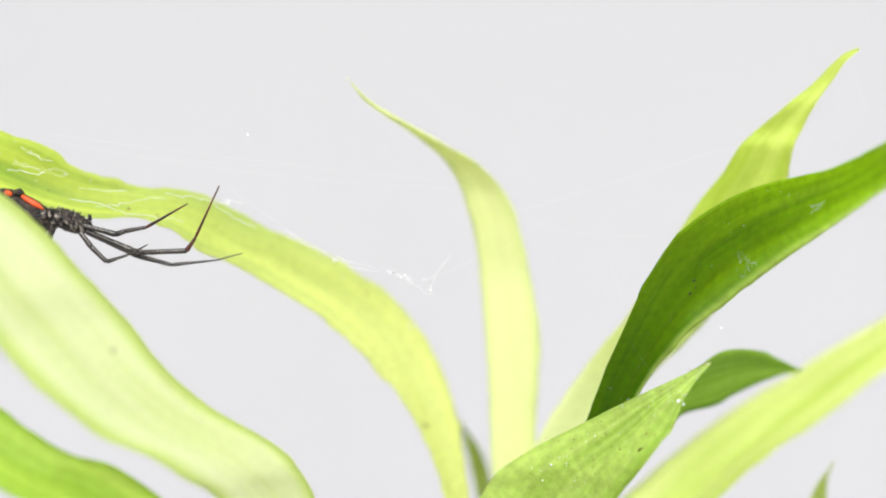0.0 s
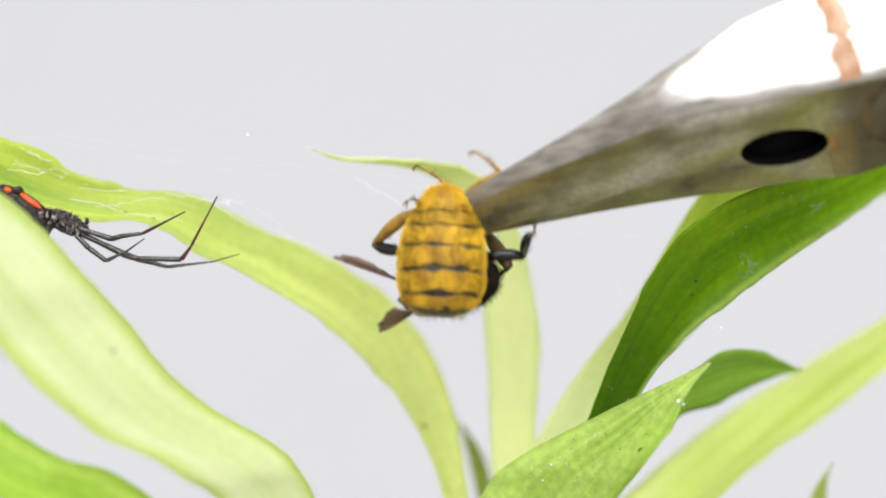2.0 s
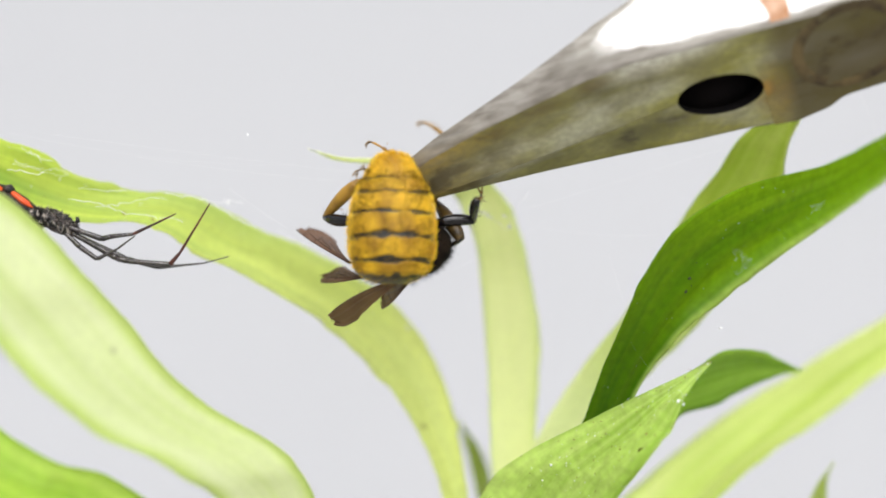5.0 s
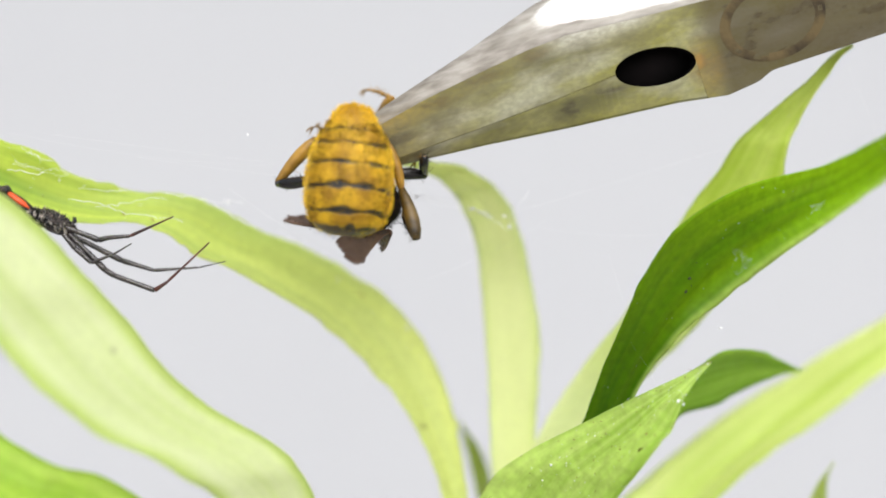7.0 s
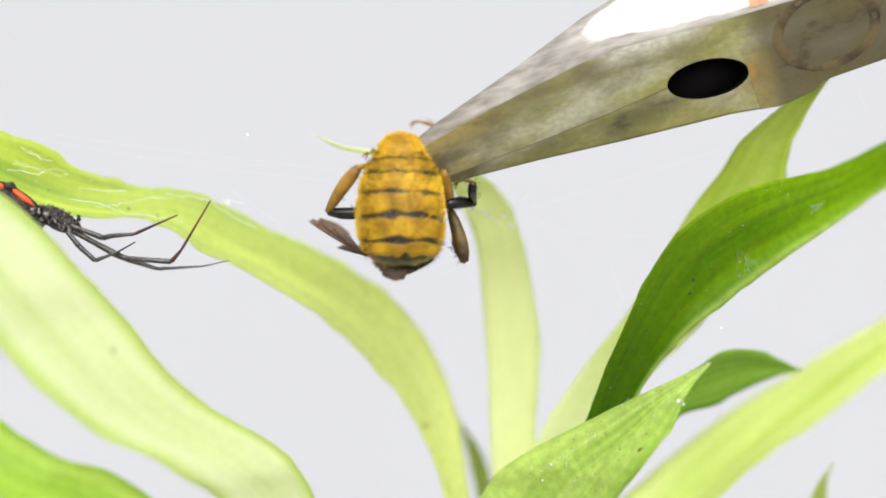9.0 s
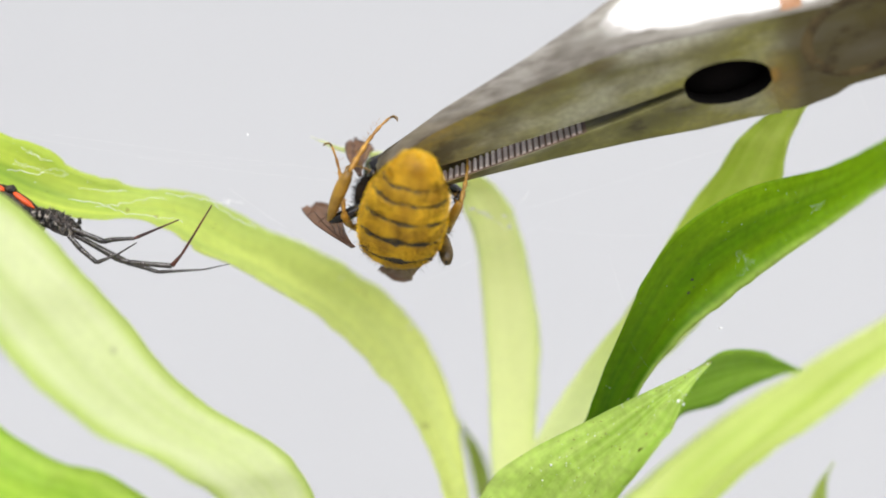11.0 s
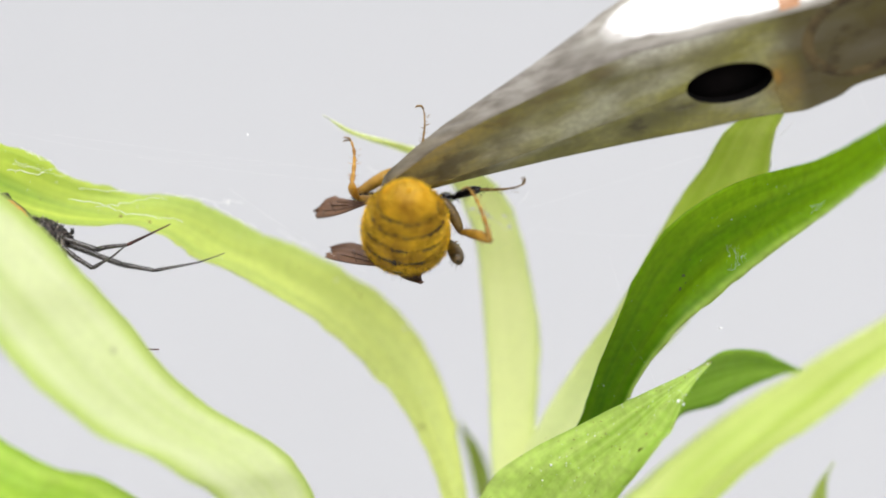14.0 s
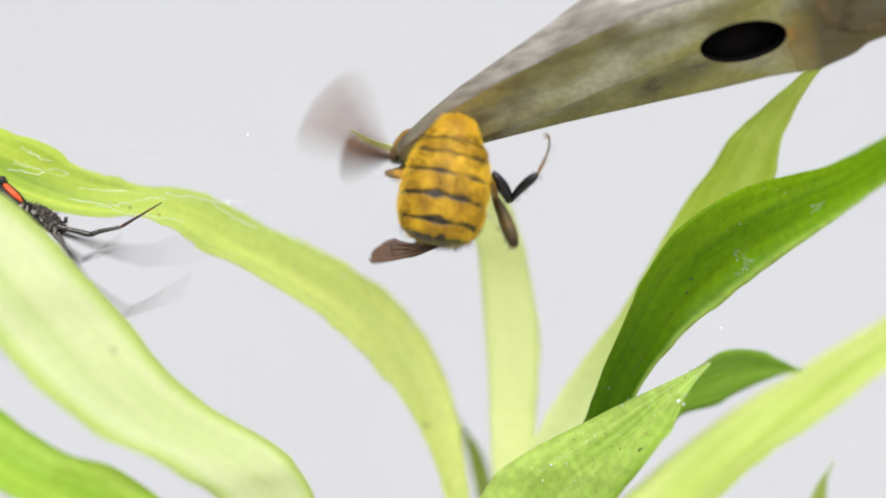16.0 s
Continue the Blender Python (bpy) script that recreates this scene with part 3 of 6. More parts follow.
SPRIG_LEAF = [
    (35.1, 8, 74, 2.4, 162, 0), (43.8, 10, 82.5, 3.8, 169, 0), (48.8, 11, 88.5, 3.4, 174, 0),
    (50.2, 11, 91, 2.4, 176, 0), (50.9, 11, 93.4, 1.3, 163, 0), (51.7, 11, 95.1, 0.4, 135, 0),
    (52.5, 11, 96.4, 0.3, 124, 0),
]
HIDDEN_LEAF = [
    (7.3, 10, 78.3, 2.3, 180, 0), (6.8, 18, 84.1, 2.8, 180, 0), (6, 21, 89.7, 2.3, 182, 10),
    (5.1, 22, 94, 2.7, 160, 10), (3.9, 22, 97.6, 2.3, 155, 10), (2.5, 22, 100.4, 1, 126, 10),
]


def leaf_mesh(rows, fold, steps=6, across=10, thick=0.32, first=None, last=None, origin=(0, 0, 0), wave=0.15, ruffle=0.25, trough=0.0):
    """A strap leaf with a folded midrib and real thickness, from its stations."""
    st = glide(rows, steps)
    span = [0.0]
    for a, b in zip(st, st[1:]):
        span.append(span[-1] + float(np.linalg.norm(b[:3] - a[:3])))
    lo = 0 if not first else first * steps - 1
    hi = len(st) if last is None else last * steps + 1
    top, bot, uv = [], [], []
    for i in range(lo, hi):
        x, y, z, w, turn, lean = st[i]
        c = Vector((x, y, z)) - Vector(origin)
        d = Vector((st[min(i + 1, len(st) - 1)] - st[max(i - 1, 0)])[:3]).normalized()
        a, b = radians(turn), radians(lean)
        side = Vector((math.cos(b) * math.cos(a), math.sin(b), math.cos(b) * math.sin(a)))
        nor = side.cross(d).normalized()
        if nor.y > 0:
            nor = -nor
        for k in range(across + 1):
            s = k / across * 2 - 1
            dip = fold * w * (abs(s) - 1) + wave * noise.noise(Vector((span[i] * 0.09, s * 1.4, x * 0.01))) * min(w, 8) * 0.3
            dip -= trough * w * math.exp(-((s + 0.62) / 0.30) ** 2)
            edge = abs(s) ** 3 * ruffle * min(1, w / 6) * (noise.noise(Vector((span[i] * 0.22, s * 3, z * 0.01))) + 0.5 * noise.noise(Vector((span[i] * 0.6, s * 3, 5))))
            p = c + side * (s * w * 0.5 + math.copysign(edge, s)) + nor * (dip + 0.8 * edge)
            t = thick * (0.85 if first and i < first * steps else 1) * (0.35 + 0.65 * (1 - abs(s) ** 2)) * min(1, w / 3) * 0.5
            top.append(tuple(p + nor * t))
            bot.append(tuple(p - nor * t))
            uv.append((span[i] / 25.0, s * 0.5 + 0.5))
    n, m = hi - lo, across + 1
    k0 = n * m
    faces = []
    for i in range(n - 1):
        for k in range(across):
            q = (i * m + k, i * m + k + 1, (i + 1) * m + k + 1, (i + 1) * m + k)
            faces.append(q)
            faces.append(tuple(k0 + j for j in reversed(q)))
        faces.append((i * m, (i + 1) * m, k0 + (i + 1) * m, k0 + i * m))
        faces.append((i * m + across, k0 + i * m + across, k0 + (i + 1) * m + across, (i + 1) * m + across))
    for i in (([0] if lo == 0 else []) + ([n - 1] if hi == len(st) else [])):
        faces.append(tuple([i * m + k for k in range(m)] + [k0 + i * m + k for k in reversed(range(m))]))
    return top + bot, faces, uv + uv


def leaf(name, rows, mat, plant, label, fold=0.12, pivot=0, **more):
    """A leaf as a part of its plant, turning about one of its stations."""
    at = rows[pivot][:3]
    v, f, uv = leaf_mesh(rows, fold, origin=at, **more)
    return mesh_object(name, v, f, [mat], plant, label, at=at, uvs=uv)


def cane(plant, x, y, top, r=5.0):
    """An upright ringed cane from the table up to the leaf bases."""
    pts, rad = [], []
    for i in range(41):
        z = top * i / 40
        pts.append((x + 0.4 * math.sin(z * 0.09), y, z))
        rad.append(r * (1.08 if i % 8 == 0 else 1.0) * (1 - 0.12 * i / 40))
    v, f = tube(pts, rad, 20)
    return mesh_object("cane", v, f, [STEM], plant, "green ringed cane")


plant_a = tagged(new("dracaena_plant"), "lime green dracaena with long arching strap leaves", "plant")
plant_b = tagged(new("dracaena_plant"), "pale dracaena with broad leaves rising beside the other", "plant")
cane(plant_a, 8.0, 4.0, 82)
cane(plant_b, -14.0, -17.0, 80, 4.0)
cane_c = tagged(new("dracaena_plant"), "small dracaena shoot with one narrow leaf", "plant")
cane(cane_c, 35.1, 8.0, 75, 2.2)
ARCHING = leaf("leaf", ARCHING_LEAF, FRESH, plant_a, "arching lime green leaf with wavy edges", 0.17, ruffle=0.7)
NEAR = leaf("leaf", NEAR_LEAF, LIME, plant_b, "broad pale lime leaf", 0.06)
LOW = leaf("leaf", LOW_LEAF, GRASS, plant_b, "bright green folded leaf", 0.16)
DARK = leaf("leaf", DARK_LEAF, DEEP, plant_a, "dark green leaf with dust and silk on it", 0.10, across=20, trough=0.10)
UPRIGHT = leaf("leaf", UPRIGHT_LEAF, TALL, plant_a, "upright lime leaf with a pointed tip", 0.08)
FRONT = leaf("leaf", FRONT_LEAF, DUSTY, plant_a, "mottled green leaf specked with dust", 0.10)
CURLED = leaf("leaf", CURLED_LEAF, LEAFY, plant_a, "small curled dark green leaf", 0.14)
leaf("leaf", SPREAD_LEAF, SPREADING, plant_a, "pale lime leaf folded along its middle", 0.30)
leaf("leaf", SPRIG_LEAF, OLIVE, cane_c, "narrow green leaf tip", 0.15)
leaf("leaf", HIDDEN_LEAF, OLIVE, plant_a, "small dull green leaf", 0.10)
# the tall middle leaf bends at several places towards its tip
JOINTS = [7, 8, 9, 10, 11, 12]
MID = leaf("leaf", MID_LEAF, CREAM, plant_a, "pale cream green upright leaf", 0.08, last=JOINTS[0])
MID_PIECES = []
for a, b in zip(JOINTS, JOINTS[1:] + [len(MID_LEAF) - 1]):
    v, f, uv = leaf_mesh(MID_LEAF, 0.08, first=a, last=b, origin=MID_LEAF[a][:3])
    MID_PIECES.append(mesh_object("leaf_tip_piece", v, f, [CREAM], MID, uvs=uv))


# ---- steel pliers: u runs along the jaws from their tips, v across them ----
def along(table, u):
    return float(np.interp(u, [a for a, b in table], [b for a, b in table]))


TOP_LINE = [(-0.6, 1.03), (0.3, 2.05), (3.99, 3.78), (9.07, 5.69), (20.5, 8.83), (30.4, 11.9), (35.5, 13), (40.9, 14.1), (47.1, 14.7), (60.5, 15), (77.4, 14.7)]
RIDGE_LINE = [(-0.6, 0.62), (0.3, 1.43), (3.99, 2.76), (7.48, 3.97), (13.9, 5.26), (20.8, 6.22), (27.7, 7.07), (32.6, 7.33), (42.3, 6.57), (54.7, 5.8), (77.4, 5.37)]
LOW_LINE = [(-0.6, -0.51), (0.3, -1.02), (11, -1.82), (19.8, -2.61), (30, -3.78), (43.2, -5), (49.2, -6.03), (53.3, -5.62), (55.2, -4.83), (77.4, -4.9)]
TOP_DEPTH = [(-0.6, 0.6), (8.97, 0.9), (19.8, 1.4), (27.7, 2.1), (35.5, 4.3), (40.9, 6), (60.5, 8), (77.4, 8)]
HOLE_U, HOLE_A, HOLE_B = 41.8, 4.93, 2.25


SEAM_LINE = [(-0.6, -0.2), (0.3, -0.6), (4, -0.78), (11, -0.72), (20, -0.45), (30, 0.0), (36.9, 0.54), (42, 0.0), (80, 0.0)]


BEVEL = [0.0, 0.04, 0.08, 0.1, 0.115, 0.13, 0.145, 0.16, 0.18, 0.2, 0.22, 0.25, 0.28, 0.32, 0.36, 0.4, 0.5, 0.62, 0.74, 0.86, 0.95, 1.0]


def jaw(upper):
    """One jaw with half of the joint's oval opening let into its inner edge."""
    us = sorted(set(list(np.linspace(-0.6, 78, 110)) + list(np.linspace(27.6, 33.6, 61)) + [HOLE_U + HOLE_A - 0.01] + [HOLE_U + HOLE_A * math.cos(a) for a in np.linspace(0, math.pi, 25)]))
    verts, faces, slots, uvs = [], [], [], []
    for u in us:
        e = abs(u - HOLE_U) / HOLE_A
        h = HOLE_B * math.sqrt(max(0, 1 - e * e))
        o = max(0.0, 1 - (u + 0.6) / 1.2) * 0.8
        d = along(TOP_DEPTH, u)
        if upper:
            r, t = along(RIDGE_LINE, u), along(TOP_LINE, u)
            lo = h - 0.11 * (u - HOLE_U) if h else along(SEAM_LINE, u) + 0.006
            if u > HOLE_U + HOLE_A - 0.02:
                lo = along(LOW_LINE, u)
            ring = [(lo, 0.06 + o), (lo + 0.05, o), (r - 0.4, o)]
            ring += [(r - 0.1 + (t - r + 0.1) * q, 0.06 + d * (0.75 * q + 0.25 * q ** 4) + o) for q in BEVEL]
            ring += [(t - 0.1, d + 0.5 + o), (t - 0.7, d + 1.4), (t * 0.72, d + 3.2), (lo + (3.0 if u > HOLE_U + HOLE_A - 0.02 else 0.0), d + 3.4)]
        else:
            lo, b = -h - 0.11 * (u - HOLE_U) if h else along(SEAM_LINE, u) - 0.006, along(LOW_LINE, u)
            if u > HOLE_U + HOLE_A - 0.02:
                lo, b, o = -0.5, b + 0.7, 0.5
            b = min(b, lo - 0.3)
            o += 0.02
            slope = float(np.interp(u, [0, 30, 37], [0.45, 0.2, 0.0]))  # the slim jaw's flank slopes away
            back = (along(SEAM_LINE, u) - b) * slope
            ring = [(lo, 0.06 + o), (lo - 0.05, o), (b + 0.25, back + o), (b + 0.05, back + 0.15 + o), (b, back + 0.6 + o), (b + 0.9, d + 2.2), (b + 1.6, d + 3.2), (lo, d + 3.4)]
            if u > HOLE_U + HOLE_A - 0.02:
                ring[-3:-1] = [(lo - 0.6, d + 2.2), (lo - 0.4, d + 3.2)]
            ring = ring[::-1]
        verts += [(u, y, v) for v, y in ring]
        uvs += [(u / 100, BEVEL[min(max(j - 3, 0), len(BEVEL) - 1)]) for j in range(len(ring))]
    m = len(us)
    k = len(ring)
    for i in range(m - 1):
        inside = abs((us[i] + us[i + 1]) / 2 - HOLE_U) < HOLE_A
        for j in range(k):
            faces.append((i * k + j, i * k + (j + 1) % k, (i + 1) * k + (j + 1) % k, (i + 1) * k + j))
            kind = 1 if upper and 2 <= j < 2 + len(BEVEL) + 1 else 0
            # opening walls and the upper jaw's inner face get the painted shade
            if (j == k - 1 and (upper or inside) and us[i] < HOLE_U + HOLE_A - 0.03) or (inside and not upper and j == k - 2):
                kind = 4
            elif j == k - 1 and us[i] < 24:
                kind = 2
            slots.append(kind)
    faces += [tuple(reversed(range(k))), tuple(range((m - 1) * k, m * k))]
    slots += [0, 0]
    return verts, faces, slots, uvs


pliers = tagged(new("needle_nose_pliers"), "worn needle nose steel pliers with rust stains, gripping a bee", "pliers")
v, f, s, uv = jaw(True)
mesh_object("upper_jaw", v, f, [STEEL, GROUND, STEEL, STEEL, RECESS_SHADE], pliers, "tarnished steel jaw with a highlight painted on its bevel", s, crease=25, uvs=uv)
v, f, s, uv = jaw(False)
PIVOT = (57.1, 0.9)
v = [(x - PIVOT[0], y, z - PIVOT[1]) for x, y, z in v]
LOWER = mesh_object("lower_jaw", v, f, [STEEL, STEEL, GRIP, STEEL, RECESS_SHADE], pliers, "slim tarnished steel jaw", s, smooth=False, uvs=uv, at=(PIVOT[0], 0, PIVOT[1]))
for i in range(30):  # fine gripping ridges along the slim jaw
    u = 1.0 + i * 0.78
    z = along(SEAM_LINE, u + 0.25) - PIVOT[1] - 0.02
    u -= PIVOT[0]
    v = [(u + a, y, z + b) for y in (0.5, 4.0) for a, b in ((0, 0), (0.5, 0), (0.38, 0.2), (0.12, 0.2))]
    mesh_object("ridge", v, [(0, 1, 2, 3), (7, 6, 5, 4), (1, 5, 6, 2), (2, 6, 7, 3), (3, 7, 4, 0)], [RIDGE], LOWER, smooth=False)
# simple cutter filling the opening, coloured as dark as the shade in there
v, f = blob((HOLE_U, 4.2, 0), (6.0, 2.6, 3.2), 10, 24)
mesh_object("cutter", v, f, [RECESS_SHADE], pliers, "cutter inside the joint, painted black as shade")
# round pivot boss with its raised ring and worn face
prof = [(6.9, 0.02), (6.65, -0.012), (6.3, -0.03), (5.75, -0.03), (5.3, -0.012), (5.0, -0.012), (2.4, -0.02), (1.5, -0.02), (0.05, -0.02)]
v, f = [], []
for i, (r, y) in enumerate(prof):
    for k in range(40):
        a = 2 * math.pi * k / 40
        v.append((PIVOT[0] + r * math.cos(a), y, PIVOT[1] + 0.72 * r * math.sin(a)))
for i in range(len(prof) - 1):
    for k in range(40):
        f.append((i * 40 + k, (i + 1) * 40 + k, (i + 1) * 40 + (k + 1) % 40, i * 40 + (k + 1) % 40))
slots = [1 if 1 <= q // 40 <= 3 and noise.noise(Vector((q % 40 * 0.55, q // 40 * 0.6, 3))) > -0.34 else 0 for q in range(len(f))]
mesh_object("pivot", v, f, [STEEL, RUST], pliers, "round riveted pivot with a rusty ring", slots, uvs=[(0.58, 0)] * len(v))
# rusty seam across the bright bevel, with an uneven edge
v, f = [], []
for i, q in enumerate(np.linspace(0.02, 0.99, 22)):
    for k in range(7):
        wide = 1.2 + 0.9 * noise.noise(Vector((q * 5, 2, k * 0.2))) + (1.6 if 0.45 < q < 0.6 else 0) * noise.noise(Vector((q * 9, 7, 1)))
        u0 = 50.4 + (k / 6 - 0.5) * 2 * max(0.35, wide)
        r, t, d = along(RIDGE_LINE, u0), along(TOP_LINE, u0), along(TOP_DEPTH, u0)
        v.append((u0, d * (0.75 * q + 0.25 * q ** 4) + 0.0, r - 0.06 + (t - r + 0.1) * q))
for i in range(21):
    for k in range(6):
        f.append((i * 7 + k, i * 7 + k + 1, (i + 1) * 7 + k + 1, (i + 1) * 7 + k))
mesh_object("rust_seam", v, f, [ORANGE], pliers, "orange rust along a seam")

# ---- carpenter bee: z towards the tail, -y is the back ----
bee = tagged(new("carpenter_bee"), "furry yellow carpenter bee with dark bands, held head down", "bee")
SHAPE = [(-7.2, 1.6), (-6.7, 3.0), (-5.8, 4.1), (-4.2, 4.75), (-2.0, 4.95), (0.5, 4.75), (2.4, 4.35), (3.9, 3.65), (5.0, 2.9), (5.8, 2.45), (6.6, 2.05), (7.1, 1.55), (7.35, 0.8), (7.4, 0.1)]
GAPS = [(-4.4, 0.26), (-1.7, 0.34), (0.9, 0.28), (3.1, 0.17), (4.6, 0.08)]


def in_gap(z, x=0.0):
    z = z + 0.018 * x * x
    z += 0.22 * noise.noise(Vector((x * 0.7, z * 0.3, 3))) + 0.05 * noise.noise(Vector((x * 2.2, z * 0.5, 6)))
    return any(abs(z - g) < h * (0.8 + 1.7 * noise.noise(Vector((x * 0.45, g, 8))) + 0.2 * noise.noise(Vector((x * 2.5, g, 9)))) for g, h in GAPS)


def abdomen():
    zs = list(np.linspace(-7.2, 7.4, 150))
    verts, faces, slots, normals = [], [], [], []
    sides = 72
    for z in zs:
        r = float(np.interp(z, [a for a, b in SHAPE], [b for a, b in SHAPE]))
        for k in range(sides):
            a = 2 * math.pi * k / sides
            x, y = r * math.cos(a), 0.86 * r * math.sin(a)
            step = -0.16 if in_gap(z, x) else 0.0
            verts.append((x * (1 + step / max(r, 0.6)), y * (1 + step / max(r, 0.6)), z))
            normals.append(Vector((math.cos(a), math.sin(a), 0.25 * z / 7)).normalized())
    for i in range(len(zs) - 1):
        for k in range(sides):
            j = (k + 1) % sides
            faces.append((i * sides + k, i * sides + j, (i + 1) * sides + j, (i + 1) * sides + k))
            slots.append(1 if zs[i] < -6.2 + 0.5 * noise.noise(Vector((verts[i * sides + k][0], 1, 4))) or in_gap((zs[i] + zs[i + 1]) / 2, verts[i * sides + k][0]) else 0)
    faces += [tuple(reversed(range(sides))), tuple(range((len(zs) - 1) * sides, len(zs) * sides))]
    slots += [0, 0]
    ob = mesh_object("abdomen", verts, faces, [OCHRE, BAND], bee, "yellow abdomen with dark bands", slots)
    rng = random.Random(4)

    def wanted(p):
        if in_gap(p.z, p.x):
            return rng.random() < 0.34 or abs(p.x) > 4.0
        return p.z > -6.0 or rng.random() < 0.35

    hv, hf = fur(verts, normals, 34000, 0.40, (0, 0, 0.8), rng, 0.05, wanted)
    tagged(mesh_object("fur", hv, hf, [YELLOW], ob, "short golden yellow fur", smooth=False), kind="stuff")
    hv, hf = fur(verts, normals, 1800, 0.6, (0, 0, 0.4), rng, 0.03, lambda p: abs(p.x) > 2.6 or p.z > 5.0 or p.z < -5)
    tagged(mesh_object("long_hair", hv, hf, [YELLOW], ob, "longer loose yellow hairs", smooth=False), kind="stuff")
    hv, hf = fur(verts, normals, 1900, 1.05, (0, 0, -0.5), rng, 0.045, lambda p: p.z < -5.8)
    tagged(mesh_object("dark_fringe", hv, hf, [BLACKHAIR], ob, "black fringe at the waist", smooth=False), kind="stuff")

    def darker(p):
        """Dark hair gathers in ragged streaks just above and below each band, less towards the sides."""
        near = min(abs(p.z + 0.018 * p.x * p.x - g) for g, h in GAPS)
        streak = noise.noise(Vector((p.x * 0.9, p.y * 0.5, p.z * 0.7))) + 0.7 * noise.noise(Vector((p.x * 2.3, p.y, p.z * 1.9)))
        return abs(p.x) < 4.3 and p.z < 5.4 and streak > -0.38 + 0.48 * near + 0.02 * (p.z + 2)

    hv, hf = fur(verts, normals, 25000, 0.45, (0, 0, 0.9), rng, 0.05, darker)
    tagged(mesh_object("dark_hair", hv, hf, [BLACKHAIR], ob, "dark hairs in ragged streaks along the bands", smooth=False), kind="stuff")


abdomen()
v, f = blob((0, 0, -3.6), (4.1, 3.5, 3.7), 40, 60, 0.06)
thorax = mesh_object("thorax", v, f, [BLACKHAIR], bee, "black hairy thorax")
nv = [Vector((x / 4.1, y / 3.5, (z + 3.6) / 3.7)).normalized() for x, y, z in v]
hv, hf = fur(v, nv, 7000, 0.75, (0, 0, 0), random.Random(5), 0.045)
tagged(mesh_object("thorax_hair", hv, hf, [BLACKHAIR], thorax, "dense black hair", smooth=False), kind="stuff")
v, f = blob((0, 0.6, -7.6), (3.0, 2.0, 2.3), 14, 20, 0.08, 3)
mesh_object("head", v, f, [BLACK], thorax, "shiny black head")
for sx in (-1, 1):
    v, f = blob((sx * 2.4, 0.2, -7.6), (0.9, 1.3, 1.8), 12, 16)
    mesh_object("eye", v, f, [EYE_MAT], thorax, "large oval olive eye")
    pts = [(sx * 0.9, -1.0, -8.8), (sx * 1.9, -1.8, -9.0), (sx * 2.9, -1.9, -8.3), (sx * 3.3, -1.7, -7.3)]
    v, f = tube(pts, [0.2, 0.16, 0.18, 0.12], 6)
    mesh_object("antenna", v, f, [BLACK], thorax)


rng = random.Random(8)
pieces = []
for k in range(16):
    a, b = rng.uniform(-2.2, 2.2), rng.uniform(-9.0, -5.6)
    pts = [(a + j * rng.uniform(-0.5, 0.6), -2.2 - 0.25 * abs(math.sin(j + k)) + 0.05 * a * a, b + 0.5 * math.sin(1.7 * j + k)) for j in range(5)]
    pieces.append(tube(pts, [0.05, 0.09, 0.05, 0.1, 0.03], 5) + (0,))
v, f, s = merged(pieces)
tagged(mesh_object("silk_wisp", v, f, [SILK], thorax, "white silk stuck over the head", s), kind="stuff")


def wing(name, length, width, seed):
    """A thin membrane with a curved outline, a notched end and raised veins, root at the origin."""
    n, m = 26, 8
    verts, faces = [], []
    for i in range(n + 1):
        s = i / n
        lead = width * (0.07 + 0.20 * math.sin(math.pi * min(1, s * 0.95)) ** 1.2)
        trail = -width * (0.06 + 0.74 * min(1.0, max(0.0, s - 0.06) / 0.66) ** 1.35)
        trail *= 1 + 0.10 * noise.noise(Vector((s * 9, seed, 1))) + (0.16 * noise.noise(Vector((s * 26, seed, 5))) if s > 0.6 else 0)
        if s > 0.86:
            q = (s - 0.86) / 0.14
            lead, trail = lead * math.sqrt(max(0.2, 1 - q * q)), trail * (1 - 0.45 * q ** 1.5)
        for k in range(m + 1):
            z = lead + (trail - lead) * k / m
            notch = 1 - (0.07 + 0.10 * noise.noise(Vector((k * 0.9, seed, 2)))) * s ** 6
            verts.append((length * s * notch, 0.22 * math.sin(k * 2.4 + seed) * s + 0.5 * s * s, z))
    for i in range(n):
        for k in range(m):
            faces.append((i * (m + 1) + k, i * (m + 1) + k + 1, (i + 1) * (m + 1) + k + 1, (i + 1) * (m + 1) + k))
    ob = mesh_object(name, verts, faces, [WING], bee, "smoky brown wing membrane")
    solid = ob.modifiers.new("thickness", "SOLIDIFY")
    solid.thickness = 0.00004
    pieces = []
    for a, b, stop in ((0, 0, 26), (1, 2, 22), (2, 4, 20), (3, 6, 17), (4, 8, 12)):
        pts = []
        for i in range(0, stop, 2):
            k = min(m, round(a + (b - a) * min(1, i / 12)))
            p = verts[i * (m + 1) + k]
            pts.append((p[0], p[1] - 0.03, p[2]))
        pieces.append(tube(pts, [0.13 * (1 - 0.6 * j / len(pts)) for j in range(len(pts))], 5) + (0,))
    for i, k0, k1 in ((10, 2, 4), (14, 1, 4), (16, 3, 6), (19, 0, 3)):
        pts = [verts[(i + abs(k - k0)) * (m + 1) + k] for k in range(k0, k1 + 1)]
        pieces.append(tube([(p[0], p[1] - 0.03, p[2]) for p in pts], [0.06] * len(pts), 5) + (0,))
    v, f, s = merged(pieces)
    mesh_object("wing_vein", v, f, [VEIN], ob, "brown wing veins", s)
    return ob


FORE_LEFT = wing("forewing", 12.2, 4.7, 0.0)
HIND_LEFT = wing("hindwing", 9.0, 3.4, 1.0)
FORE_RIGHT = wing("forewing", 10.6, 4.1, 2.0)
HIND_RIGHT = wing("hindwing", 7.6, 3.4, 3.0)


